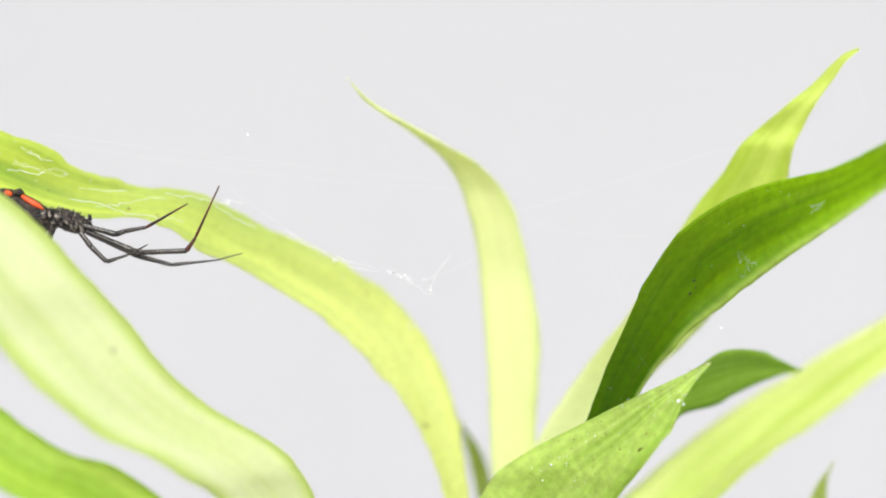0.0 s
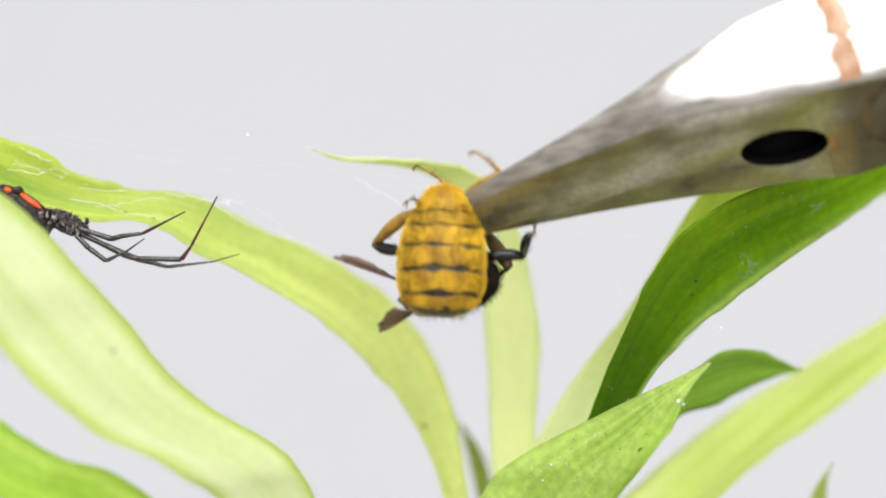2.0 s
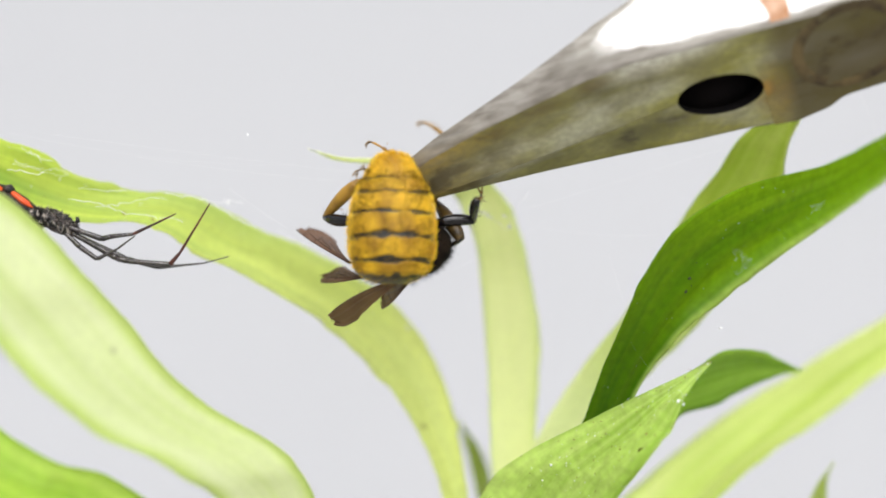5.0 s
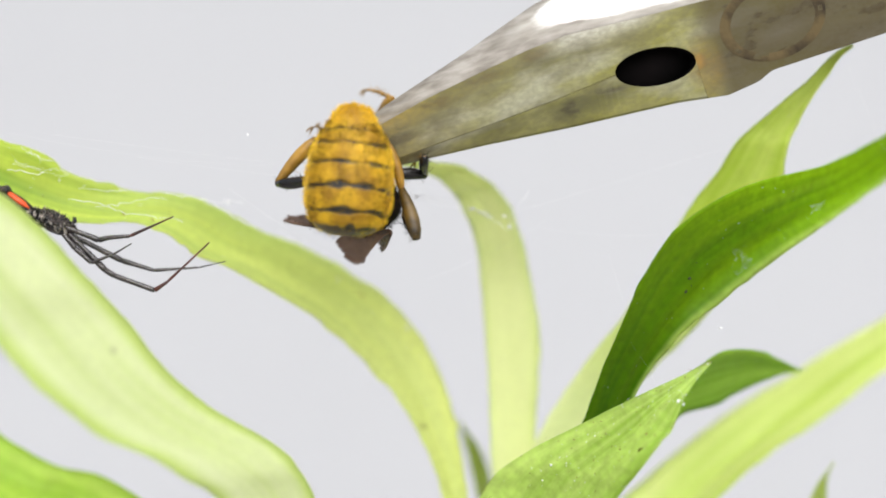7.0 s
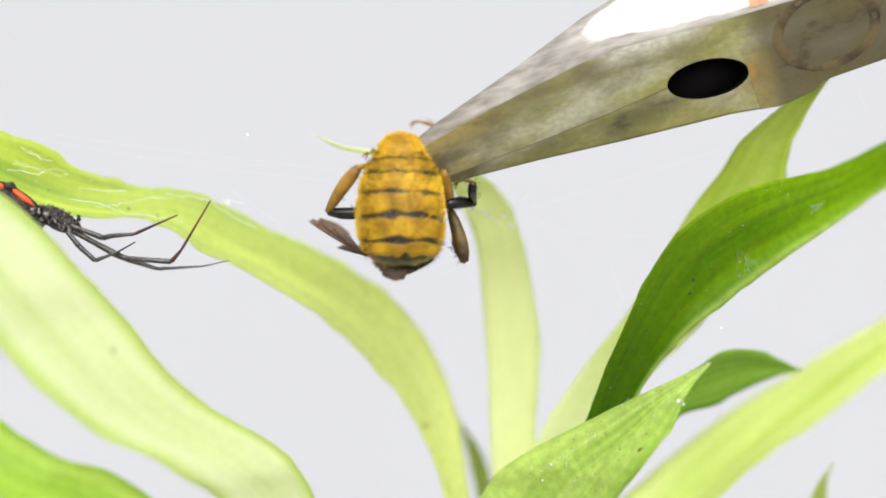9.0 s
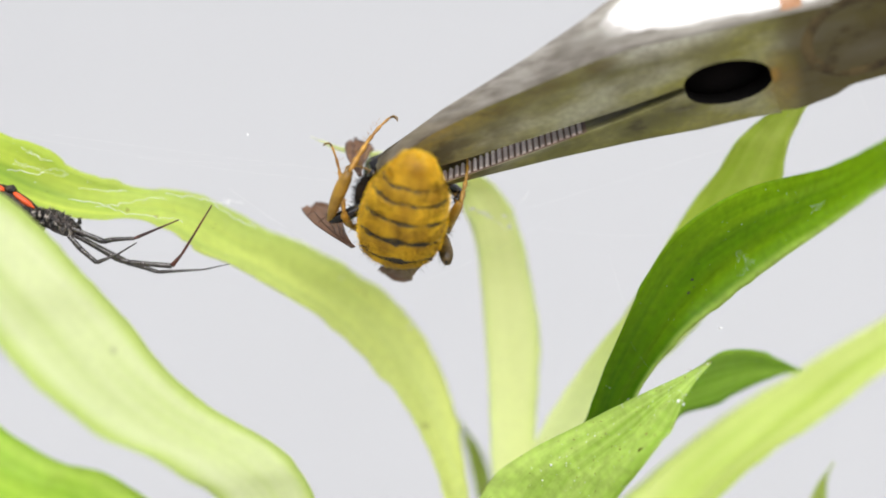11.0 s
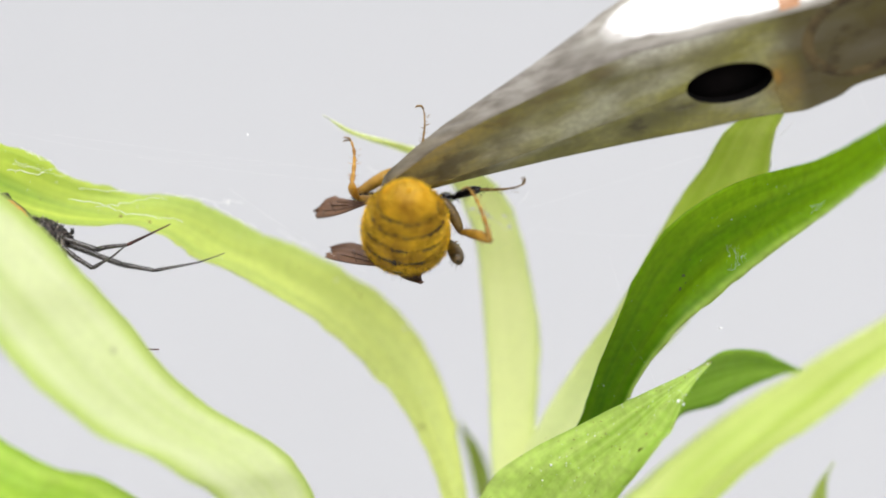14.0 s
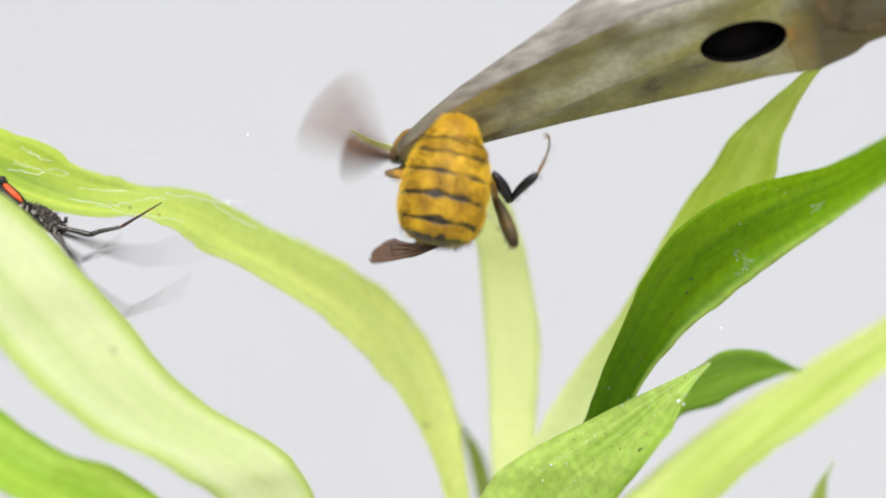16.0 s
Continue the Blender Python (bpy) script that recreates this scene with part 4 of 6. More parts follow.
def limb(sizes, radii, mats, depth, curl, label):
    """A leg of thigh, shin and a slim hooked foot, each turning at its joint."""
    rng = random.Random(int(sizes[0] * 100 + sizes[1] * 10))

    def bristles(length, r, count, slot):
        out = []
        for k in range(count):
            a, x = rng.uniform(0, 2 * math.pi), rng.uniform(0.08, 0.98) * length
            d = Vector((rng.uniform(0.2, 0.9), math.cos(a), math.sin(a))).normalized()
            out.append(tube([(x, r * 0.7 * math.cos(a), r * 0.7 * math.sin(a)), tuple(Vector((x, r * 0.7 * math.cos(a), r * 0.7 * math.sin(a))) + d * rng.uniform(0.35, 0.7))], [0.035, 0.01], 3) + (slot,))
        return out

    def bone(name, length, prof, mat, parent, note=""):
        n = len(prof)
        pts = [(length * k / (n - 1), 0, 0.18 * math.sin(math.pi * k / (n - 1))) for k in range(n)]
        v, f, s = merged([tube(pts, prof, 12) + (0,)] + bristles(length, max(prof), 34, 0))
        return mesh_object(name, v, f, [mat], parent, note, s)

    a, b, c = radii
    thigh = bone("leg", sizes[0], [a * q for q in (0.6, 0.85, 1.0, 1.05, 1.0, 0.85, 0.6)], mats[0], bee, label)
    shin = bone("shin", sizes[1], [b * q for q in (0.5, 0.72, 0.9, 1.0, 1.05, 0.95, 0.6)], mats[1], thigh)
    pieces, pts, rad = [], [], []
    n = 5
    for k in range(n):
        for q, w in ((0, 0.6), (0.2, 0.8), (0.7, 1.0), (0.95, 0.75)):
            x = sizes[2] * ((k + q) / n) ** 0.85 * 0.94
            pts.append((x, 0, curl * 0.10 * sizes[2] * ((k + q) / n) ** 3))
            rad.append(c * (1 - 0.13 * k) * w)
    pieces.append(tube(pts, rad, 9) + (0,))
    end = sizes[2] * 0.94
    for y in (-0.12, 0.12):
        pts = [(end, 0, curl * 0.1 * sizes[2]), (end + 0.35, y, curl * (0.1 * sizes[2] + 0.25)), (end + 0.3, y * 2, curl * (0.1 * sizes[2] + 0.75)), (end + 0.05, y * 2, curl * (0.1 * sizes[2] + 0.95))]
        pieces.append(tube(pts, [0.13, 0.12, 0.09, 0.03], 6) + (1,))
    v, f, s = merged(pieces + bristles(sizes[2] * 0.85, c * 0.8, 30, 0))
    foot = mesh_object("foot", v, f, [mats[2], UMBER], thigh, "slender hooked foot", s)
    return thigh, shin, foot, sizes, depth


LEG_A = limb((3.6, 4.4, 8.2), (0.55, 0.5, 0.32), (UMBER, AMBER, AMBER), 2.8, 1, "amber hind leg with a hooked foot")
LEG_B = limb((4.2, 5.8, 6.4), (0.62, 0.58, 0.33), (DARKLEG, TAWNY, TAWNY), 2.2, 1, "amber hind leg with a hooked foot")
LEG_C = limb((2.6, 2.4, 4.6), (0.6, 0.5, 0.17), (BLACK, BLACK, UMBER), 3.6, 1, "small black front leg")
LEG_D = limb((5.2, 6.4, 4.0), (0.6, 0.82, 0.36), (TAWNY, DARKLEG, BLACK), 2.4, -1, "thick dark brown hind leg")
LEG_E = limb((4.2, 4.6, 6.5), (0.68, 0.55, 0.22), (BLACK, BLACK, UMBER), 3.4, 1, "curled black front leg")
LEG_H = limb((4.9, 6.9, 9.0), (0.68, 0.74, 0.36), (BLACK, TAWNY, AMBER), 2.6, -1, "long bent amber and black middle leg")

# ---- spider ----
spider = tagged(new("orb_spider"), "black long-legged spider with a red-orange marked abdomen", "spider")
axis = Vector((-7.3, 0, 4.4)).normalized()
up = Vector((-axis.z, 0, axis.x)) * -1
pieces = []
v, f = blob((0, 0, 0), (4.6, 1.5, 1.55), 18, 20, 0.12, 6)
rot = Matrix((axis, Vector((0, 1, 0)), up)).transposed()
c = Vector((-5.2, 0.4, 1.75))
mesh_object("abdomen", [tuple(rot @ Vector((p[2] * 4.6 / 1.55, p[1], p[0] * 1.55 / 4.6)) + c) for p in v], f, [DARKBODY], spider, "dark mottled abdomen")
for x, z, ln in ((-4.45, 2.6, 1.7), (-7.4, 3.7, 0.55)):
    v, f = blob((0, 0, 0), (0.42, 0.9, 1.0), 10, 14, 0.25, 2)
    mesh_object("red_patch", [tuple(rot @ Vector((p[2] * ln, p[1] * 0.7, p[0])) + Vector((x, -0.55, z))) for p in v], f, [SCARLET], spider, "bright orange-red patch")
v, f = blob((-6.2, -0.3, 3.75), (0.75, 0.8, 0.62), 10, 14, 0.3, 8)
mesh_object("tubercle", v, f, [DARKBODY], spider, "brown knob on the abdomen")
v, f = blob((0, 0, 0), (3.0, 1.3, 1.3), 16, 22, 0.22, 9)
tilt = Matrix.Rotation(radians(17), 3, "Y")
mesh_object("cephalothorax", [tuple(tilt @ Vector(p) + Vector((0.1, 0, 0.25))) for p in v], f, [DARKBODY], spider, "dark brown front body")
pieces = []
rng = random.Random(11)
for i in range(22):
    v, f = blob((-2.9 + i * 0.24, -0.95 - 0.2 * rng.random(), 0.85 - 0.075 * i + rng.uniform(-0.45, 0.5)), (rng.uniform(0.16, 0.30), 0.3, rng.uniform(0.28, 0.62)), 7, 9, 0.3, i)
    pieces.append((v, f, 0))
v, f, s = merged(pieces)
mesh_object("coxae", v, f, [COXA], spider, "ribbed black leg bases", s)
pieces = []
for i in range(90):
    a, b = rng.uniform(-2.8, 2.9), rng.uniform(-1.3, 0.3)
    top = Vector((a, b, 0.45 - 0.3 * a + 1.15 * math.sqrt(max(0, 1 - (a / 3.1) ** 2)) * math.sqrt(max(0, 1 - (b / 1.4) ** 2)) - 0.25))
    way = Vector((rng.uniform(-0.2, 0.6), rng.uniform(-0.5, 0.1), rng.uniform(0.5, 1.0))).normalized() * rng.uniform(0.25, 0.8)
    pieces.append(tube([top, top + way * 0.6, top + way], [0.07, 0.05, 0.015], 5) + (0,))
v, f, s = merged(pieces)
tagged(mesh_object("bristles", v, f, [COXA], spider, "short grey bristles on the front body", s), kind="stuff")
for sy in (-0.5, 0.4):
    pts = [(2.3, sy, 0.0), (2.9, sy, 0.5), (2.8, sy, 1.1)]
    v, f = tube(pts, [0.2, 0.18, 0.1], 6)
    mesh_object("palp", v, f, [BLACK], spider)


def spider_leg(pts, radii, y, mats, label, y_end=0.0):
    o = Vector((pts[0][0], y, pts[0][1]))
    n = len(pts)
    p3 = [Vector((p[0], y + (y_end - y) * i / (n - 1), p[1])) - o for i, p in enumerate(pts)]
    pieces = []
    for i in range(n - 1):
        a, b, r0, r1 = p3[i], p3[i + 1], radii[i], radii[i + 1]
        q = [a.lerp(b, t) for t in (0, 0.06, 0.5, 0.94, 1)]
        pieces.append(tube(q, [r0 * 0.8, r0 * 1.05, (r0 + r1) / 2, r1 * 1.12, r1 * 0.9], 9) + (min(i, len(mats) - 1),))
    v, f, s = merged(pieces)
    ob = mesh_object("leg", v, f, mats, spider, label, s)
    ob.location = o * MM
    return ob


S1 = spider_leg([(2.0, -0.3), (6.5, -1.5), (7.7, -1.1), (10.5, -0.6), (15.8, 2.4)], [0.32, 0.36, 0.30, 0.22, 0.08], -1.0, [GLINT, GLINT, GLINT, MAHOGANY], "long black front leg with a brown end", -2.0)
S2 = spider_leg([(2.2, -0.9), (8.6, -3.6), (9.9, -3.8), (15.4, -3.6), (16.5, -2.0), (19.6, 4.7)], [0.34, 0.38, 0.34, 0.32, 0.18, 0.09], -0.6, [GLINT, GLINT, GLINT, MAHOGANY], "long black leg raised at its reddish end", -1.0)
S3 = spider_leg([(2.0, -1.0), (9.1, -4.3), (13.2, -5.4), (19.0, -4.8), (22.3, -3.9)], [0.34, 0.36, 0.24, 0.11, 0.05], 0.2, [GLINT], "long thin black leg stretched forward", 1.0)
S4 = spider_leg([(1.8, -1.2), (3.3, -3.1), (5.3, -5.0), (8.1, -4.1), (10.6, -2.8)], [0.30, 0.34, 0.28, 0.14, 0.08], -0.9, [GLINT], "short bent black leg", -1.5)
for pts, y, ye in (([(-1.7, -0.3), (-2.2, -1.8), (-5.4, -5.0), (-9.5, -8.0)], -0.8, 0.5), ([(-2.0, -0.2), (-3.4, -1.2), (-8.0, -3.0), (-13.0, -7.0)], 0.6, 2.0),
                   ([(-2.2, 0.0), (-4.2, -1.0), (-9.0, -1.0), (-14.0, -4.0)], 0.8, 2.4), ([(-1.8, -0.4), (-2.8, -2.4), (-6.0, -7.0), (-8.0, -11.0)], 0.7, 2.0)):
    spider_leg(pts, [0.28, 0.3, 0.2, 0.08], y, [GLINT], "black hind leg", ye)

# ---- web: fine silk lines, tangles and caught dust ----
web = tagged(new("spider_web"), "tangle of fine white silk with caught dust between the leaves", "web")
rng = random.Random(21)


def strand(a, b, r, sag=0.6, wobble=0.0):
    """A thread from a to b that sags, wanders and thickens here and there."""
    a, b = Vector(a), Vector(b)
    pts, rad = [], []
    n = 36
    seed = rng.uniform(0, 99)
    for i in range(n + 1):
        t = i / n
        p = a.lerp(b, t) + Vector((0, 0, -4 * sag * t * (1 - t)))
        q = t * (b - a).length
        for f, w in ((0.5, 1.6), (1.6, 0.8), (4.5, 0.35)):
            p += wobble * w * Vector((noise.noise(Vector((q * f, seed, 1))), 0.3 * noise.noise(Vector((q * f, seed, 2))), noise.noise(Vector((q * f, seed, 3)))))
        pts.append(p)
        rad.append(r * (1 + (0.8 * noise.noise(Vector((q * 1.2, seed, 4))) if wobble else 0)))
    return tube(pts, rad, 4) + (0,)


LINES = [((22.2, -9.8, 114.2), (24.8, -9.4, 110.6), 0.008), ((-26.6, -2.73, 132.6), (-9.33, -6, 122.2), 0.018), ((-48.5, -8, 139), (0, -4, 133.4), 0.012),
         ((-37.4, -6.64, 136.2), (7.48, 2, 132.5), 0.012), ((-1.87, -6, 121.3), (13.1, -2, 128.7), 0.012), ((9.33, -4, 129.7), (33.7, 0, 137.2), 0.016),
         ((11.2, -4, 127.8), (28, -2, 126.9), 0.01), ((33.7, 0, 137.2), (48.5, 5.18, 141.8), 0.01), ((51.6, 1.09, 148), (56, -2, 135.3), 0.012),
         ((-52.2, -8, 139), (-18.7, -2, 135.3), 0.01), ((26.6, -4, 107.6), (20.5, -4, 124), 0.01)]
v, f, s = merged([strand(a, b, r * 0.38, rng.uniform(0.1, 0.9)) for a, b, r in LINES])
tagged(mesh_object("silk_line", v, f, [SILK], web, "fine white silk lines", s), kind="stuff")
tangles, loose = [], []
for a, b, r in (((-52.6, -3.8, 135.8), (-46.2, -2.8, 134), 0.035), ((-51.9, -3.8, 137.3), (-50.4, -3.6, 136.6), 0.035), ((-42.4, -6, 130.2), (-33.8, -3.82, 131.4), 0.045), ((-33.8, -3.82, 131.4), (-24.6, 0.18, 130.5), 0.06),
                ((-45.3, -4, 132.7), (-39.2, -3.91, 132.5), 0.045), ((-51.3, -4, 136.8), (-48.7, -4, 135.5), 0.055), ((-19.6, -4, 127.2), (-14, -4, 123.9), 0.03), ((-14, -4, 124.1), (-7.93, -4, 122.2), 0.035),
                ((-6.07, -4, 121.7), (-1.4, -4, 119.4), 0.045), ((-1.31, -4, 121.3), (1.31, -4, 124.3), 0.045), ((-1.49, -4, 119.9), (-1.12, -4, 121.5), 0.04), ((-7.57, 14.5, 114.6), (-7.29, 15, 111.4), 0.04),
                ((39.6, 4.2, 135.4), (42.6, 3.2, 135.6), 0.04), ((43.2, 2.2, 139.4), (44.8, 1.0, 141.2), 0.035), ((-45.4, -6.5, 131.4), (-31.8, -3.5, 128.6), 0.055), ((-29.1, -1.5, 130.9), (-23.8, 0, 127.8), 0.06),
                ((-52.5, -8, 134.1), (-48.4, -7.5, 133.9), 0.06), ((-21.3, 4, 127.1), (-15.3, 7, 123.9), 0.05), ((45.9, -1.6, 130), (47.9, -0.4, 130.6), 0.025)):
    for k in range(1 if r > 0.036 else 2):
        j = Vector((rng.uniform(-0.5, 0.5), 0, rng.uniform(-0.4, 0.4)))
        (loose if -20 < a[0] < 2 and a[1] < 0 else tangles).append(strand(Vector(a) + j, Vector(b) + j, r * 0.6, 0.1, 0.3))
v, f, s = merged(tangles)
tagged(mesh_object("silk_tangle", v, f, [SILK], web, "crumpled white silk threads", s), kind="stuff")
rng = random.Random(33)
SPECKS = [(-6.16, -4, 122.1, 0.7), (-5.23, -4, 121.6, 0.5), (-4.11, -4, 121.2, 0.5), (-2.15, -4, 121.2, 0.5), (-1.49, -4, 120, 0.4), (-23.7, -7, 138.8, 0.16), (33, -10, 115.6, 0.14), (-27.2, -0.55, 130.9, 0.5), (-13.3, -4, 123.7, 0.4)]
pieces = []
for x, y, z, r in SPECKS:
    for k in range(max(3, int(26 * r))):
        c = (x + rng.gauss(0, r * 0.5), y + rng.uniform(-0.2, 0.2), z + rng.gauss(0, r * 0.32))
        s = rng.uniform(0.025, 0.10)
        v, f = blob(c, (s * rng.uniform(0.7, 2.2), s, s * rng.uniform(0.6, 1.4)), 5, 7, 1.0, k)
        (loose if -20 < x < 2 else pieces).append((v, f, 0))
v, f, s = merged(pieces)
tagged(mesh_object("web_dust", v, f, [SILK], web, "white dust caught in the silk", s), kind="stuff")


v, f, s = merged(loose)
LOOSE = tagged(mesh_object("loose_silk", v, f, [SILK], web, "loose white silk that the bee catches", s), kind="stuff")


def spots(ob, name, places, mat, label):
    """Small marks that sit on a leaf and move with it."""
    for x, y, z, r in places:
        r *= 0.72
        v, f = blob((0, 0, 0), (r * rng.uniform(0.7, 1.4), r * 0.4, r * rng.uniform(0.6, 1.2)), 7, 11, 0.9, x)
        ob2 = mesh_object(name, v, f, [mat], ob, label)
        p = Vector((x, y, z)) * MM - ob.location
        p.y = min(ob.data.vertices[:len(ob.data.vertices) // 2], key=lambda q: (q.co.x - p.x) ** 2 + (q.co.z - p.z) ** 2).co.y - 0.1 * r * MM
        ob2.location = p


spots(ARCHING, "dirt_spot", [(-39.8, -1.12, 130, 0.2), (-36.2, -0.88, 129.2, 0.22), (-11.2, 15.6, 119.7, 0.16), (-10.4, 15.8, 119.1, 0.2)], UMBER, "brown speck")
spots(ARCHING, "dust_speck", [(-50.9, -2.7, 134.9, 0.16), (-52.2, -3, 135.6, 0.12), (-47.5, -1.8, 134.4, 0.12), (-42.1, -1, 132.3, 0.12), (-50.8, -2.8, 133.5, 0.1), (-34.8, 1.28, 131.9, 0.12), (-32.9, 2.77, 130.5, 0.1), (-13.5, 14.7, 121.2, 0.16), (-17.2, 12.7, 125.1, 0.12), (-4.4, 16.7, 114.5, 0.28), (-44.5, -1.4, 133.6, 0.11), (-37.9, 0.15, 131.2, 0.1)], SILK, "white dust")
spots(DARK, "dirt_spot", [(30.4, -6.96, 121.2, 0.28), (30, -6.7, 119.6, 0.34), (30.7, -6.77, 120.3, 0.14), (31.2, -6.93, 123.1, 0.12)], SPOT, "dark speck")
spots(DARK, "dust_speck", [(37.8, -5.14, 122.3, 0.12), (36.6, -5.74, 123.4, 0.1), (42.7, -3.8, 131.7, 0.1)], SILK, "white dust")
spots(FRONT, "dust_speck", [(27.5, -13.3, 107.2, 0.32), (28, -13.4, 106.9, 0.2), (15.4, -7.85, 100.5, 0.14), (20.5, -10.3, 101.6, 0.1), (13.1, -7.08, 98.8, 0.2), (12.1, -6.05, 96.8, 0.12), (17.4, -8.8, 102.7, 0.1), (14.1, -7.41, 99.8, 0.1), (18.4, -9.4, 101.1, 0.09)], SILK, "white dust")
spots(FRONT, "dirt_spot", [(20.8, -10.5, 101.4, 0.16), (19.5, -9.75, 102.9, 0.1), (15.8, -7.77, 102, 0.1)], UMBER, "brown speck")
spots(NEAR, "dirt_spot", [(-31.8, -24.5, 104.3, 0.2)], UMBER, "brown speck")


def dusting(ob, count, size, mat, name, label, seed, spot=None, row=11):
    """Fine crumbs lying on the face of a leaf that is turned to the front."""
    r2 = random.Random(seed)
    verts = [v.co * 1000 for v in ob.data.vertices]
    half = len(verts) // 2
    front = verts[:half]
    pieces = []
    for k in range(count * 30):
        if len(pieces) >= count:
            break
        i = r2.randrange(half - row - 1)
        p = front[i].lerp(front[i + row], r2.random()) + Vector((r2.uniform(-0.4, 0.4), -0.04, r2.uniform(-0.4, 0.4)))
        w = p + ob.location * 1000
        if spot and (w - Vector(spot[0])).length > spot[1]:
            continue
        s = size * r2.uniform(0.4, 1.0) ** 2
        v, f = blob(p, (s * r2.uniform(0.7, 1.8), s * 0.5, s * r2.uniform(0.6, 1.4)), 5, 7, 1.0, k)
        pieces.append((v, f, 0))
    if pieces:
        v, f, s = merged(pieces)
        tagged(mesh_object(name, v, f, [mat], ob, label, s), kind="stuff")


dusting(FRONT, 420, 0.055, SILK, "fine_dust", "pale dust over the leaf", 51)
dusting(FRONT, 240, 0.06, UMBER, "fine_grit", "brown grit over the leaf", 52)
dusting(DARK, 110, 0.045, SILK, "fine_dust", "pale dust over the leaf", 53, row=21)
dusting(DARK, 110, 0.028, SILK, "dust_patch", "patch of silk dust", 54, ((37.9, -5.82, 122.8), 2.6), 21)
dusting(DARK, 60, 0.055, UMBER, "fine_grit", "brown grit over the leaf", 55, row=21)
dusting(ARCHING, 160, 0.05, SILK, "fine_dust", "pale dust over the leaf", 56)
dusting(ARCHING, 50, 0.055, UMBER, "fine_grit", "brown grit over the leaf", 57)


def smear(ob, at, count, seed):
    """Curls of old silk stuck to a leaf's face."""
    r2 = random.Random(seed)
    face = ob.data.vertices[:len(ob.data.vertices) // 2]
    pieces = []
    for k in range(count):
        x, z = at[0] + r2.uniform(-1.7, 1.7), at[1] + r2.uniform(-1.3, 1.3)
        turn, bend, pts = r2.uniform(0, 6.3), r2.uniform(-1.1, 1.1), []
        for j in range(7):
            p = Vector((x, 0, z)) * MM - ob.location
            q = min(face, key=lambda w: (w.co.x - p.x) ** 2 + (w.co.z - p.z) ** 2)
            pts.append((p.x / MM, q.co.y / MM - 0.12, p.z / MM))
            x, z, turn = x + 0.28 * math.cos(turn), z + 0.28 * math.sin(turn), turn + bend
        pieces.append(tube(pts, [0.004, 0.008, 0.012, 0.013, 0.012, 0.008, 0.004], 5) + (0,))
    v, f, s = merged(pieces)
    tagged(mesh_object("silk_smear", v, f, [SILK], ob, "thin curls of old silk stuck to the leaf", s), kind="stuff")


smear(DARK, (37.6, 123.2), 8, 61)
dusting(CURLED, 40, 0.045, SILK, "fine_dust", "pale dust over the leaf", 58)
dusting(UPRIGHT, 60, 0.045, SILK, "fine_dust", "pale dust over the leaf", 59)


# ---- movement ----


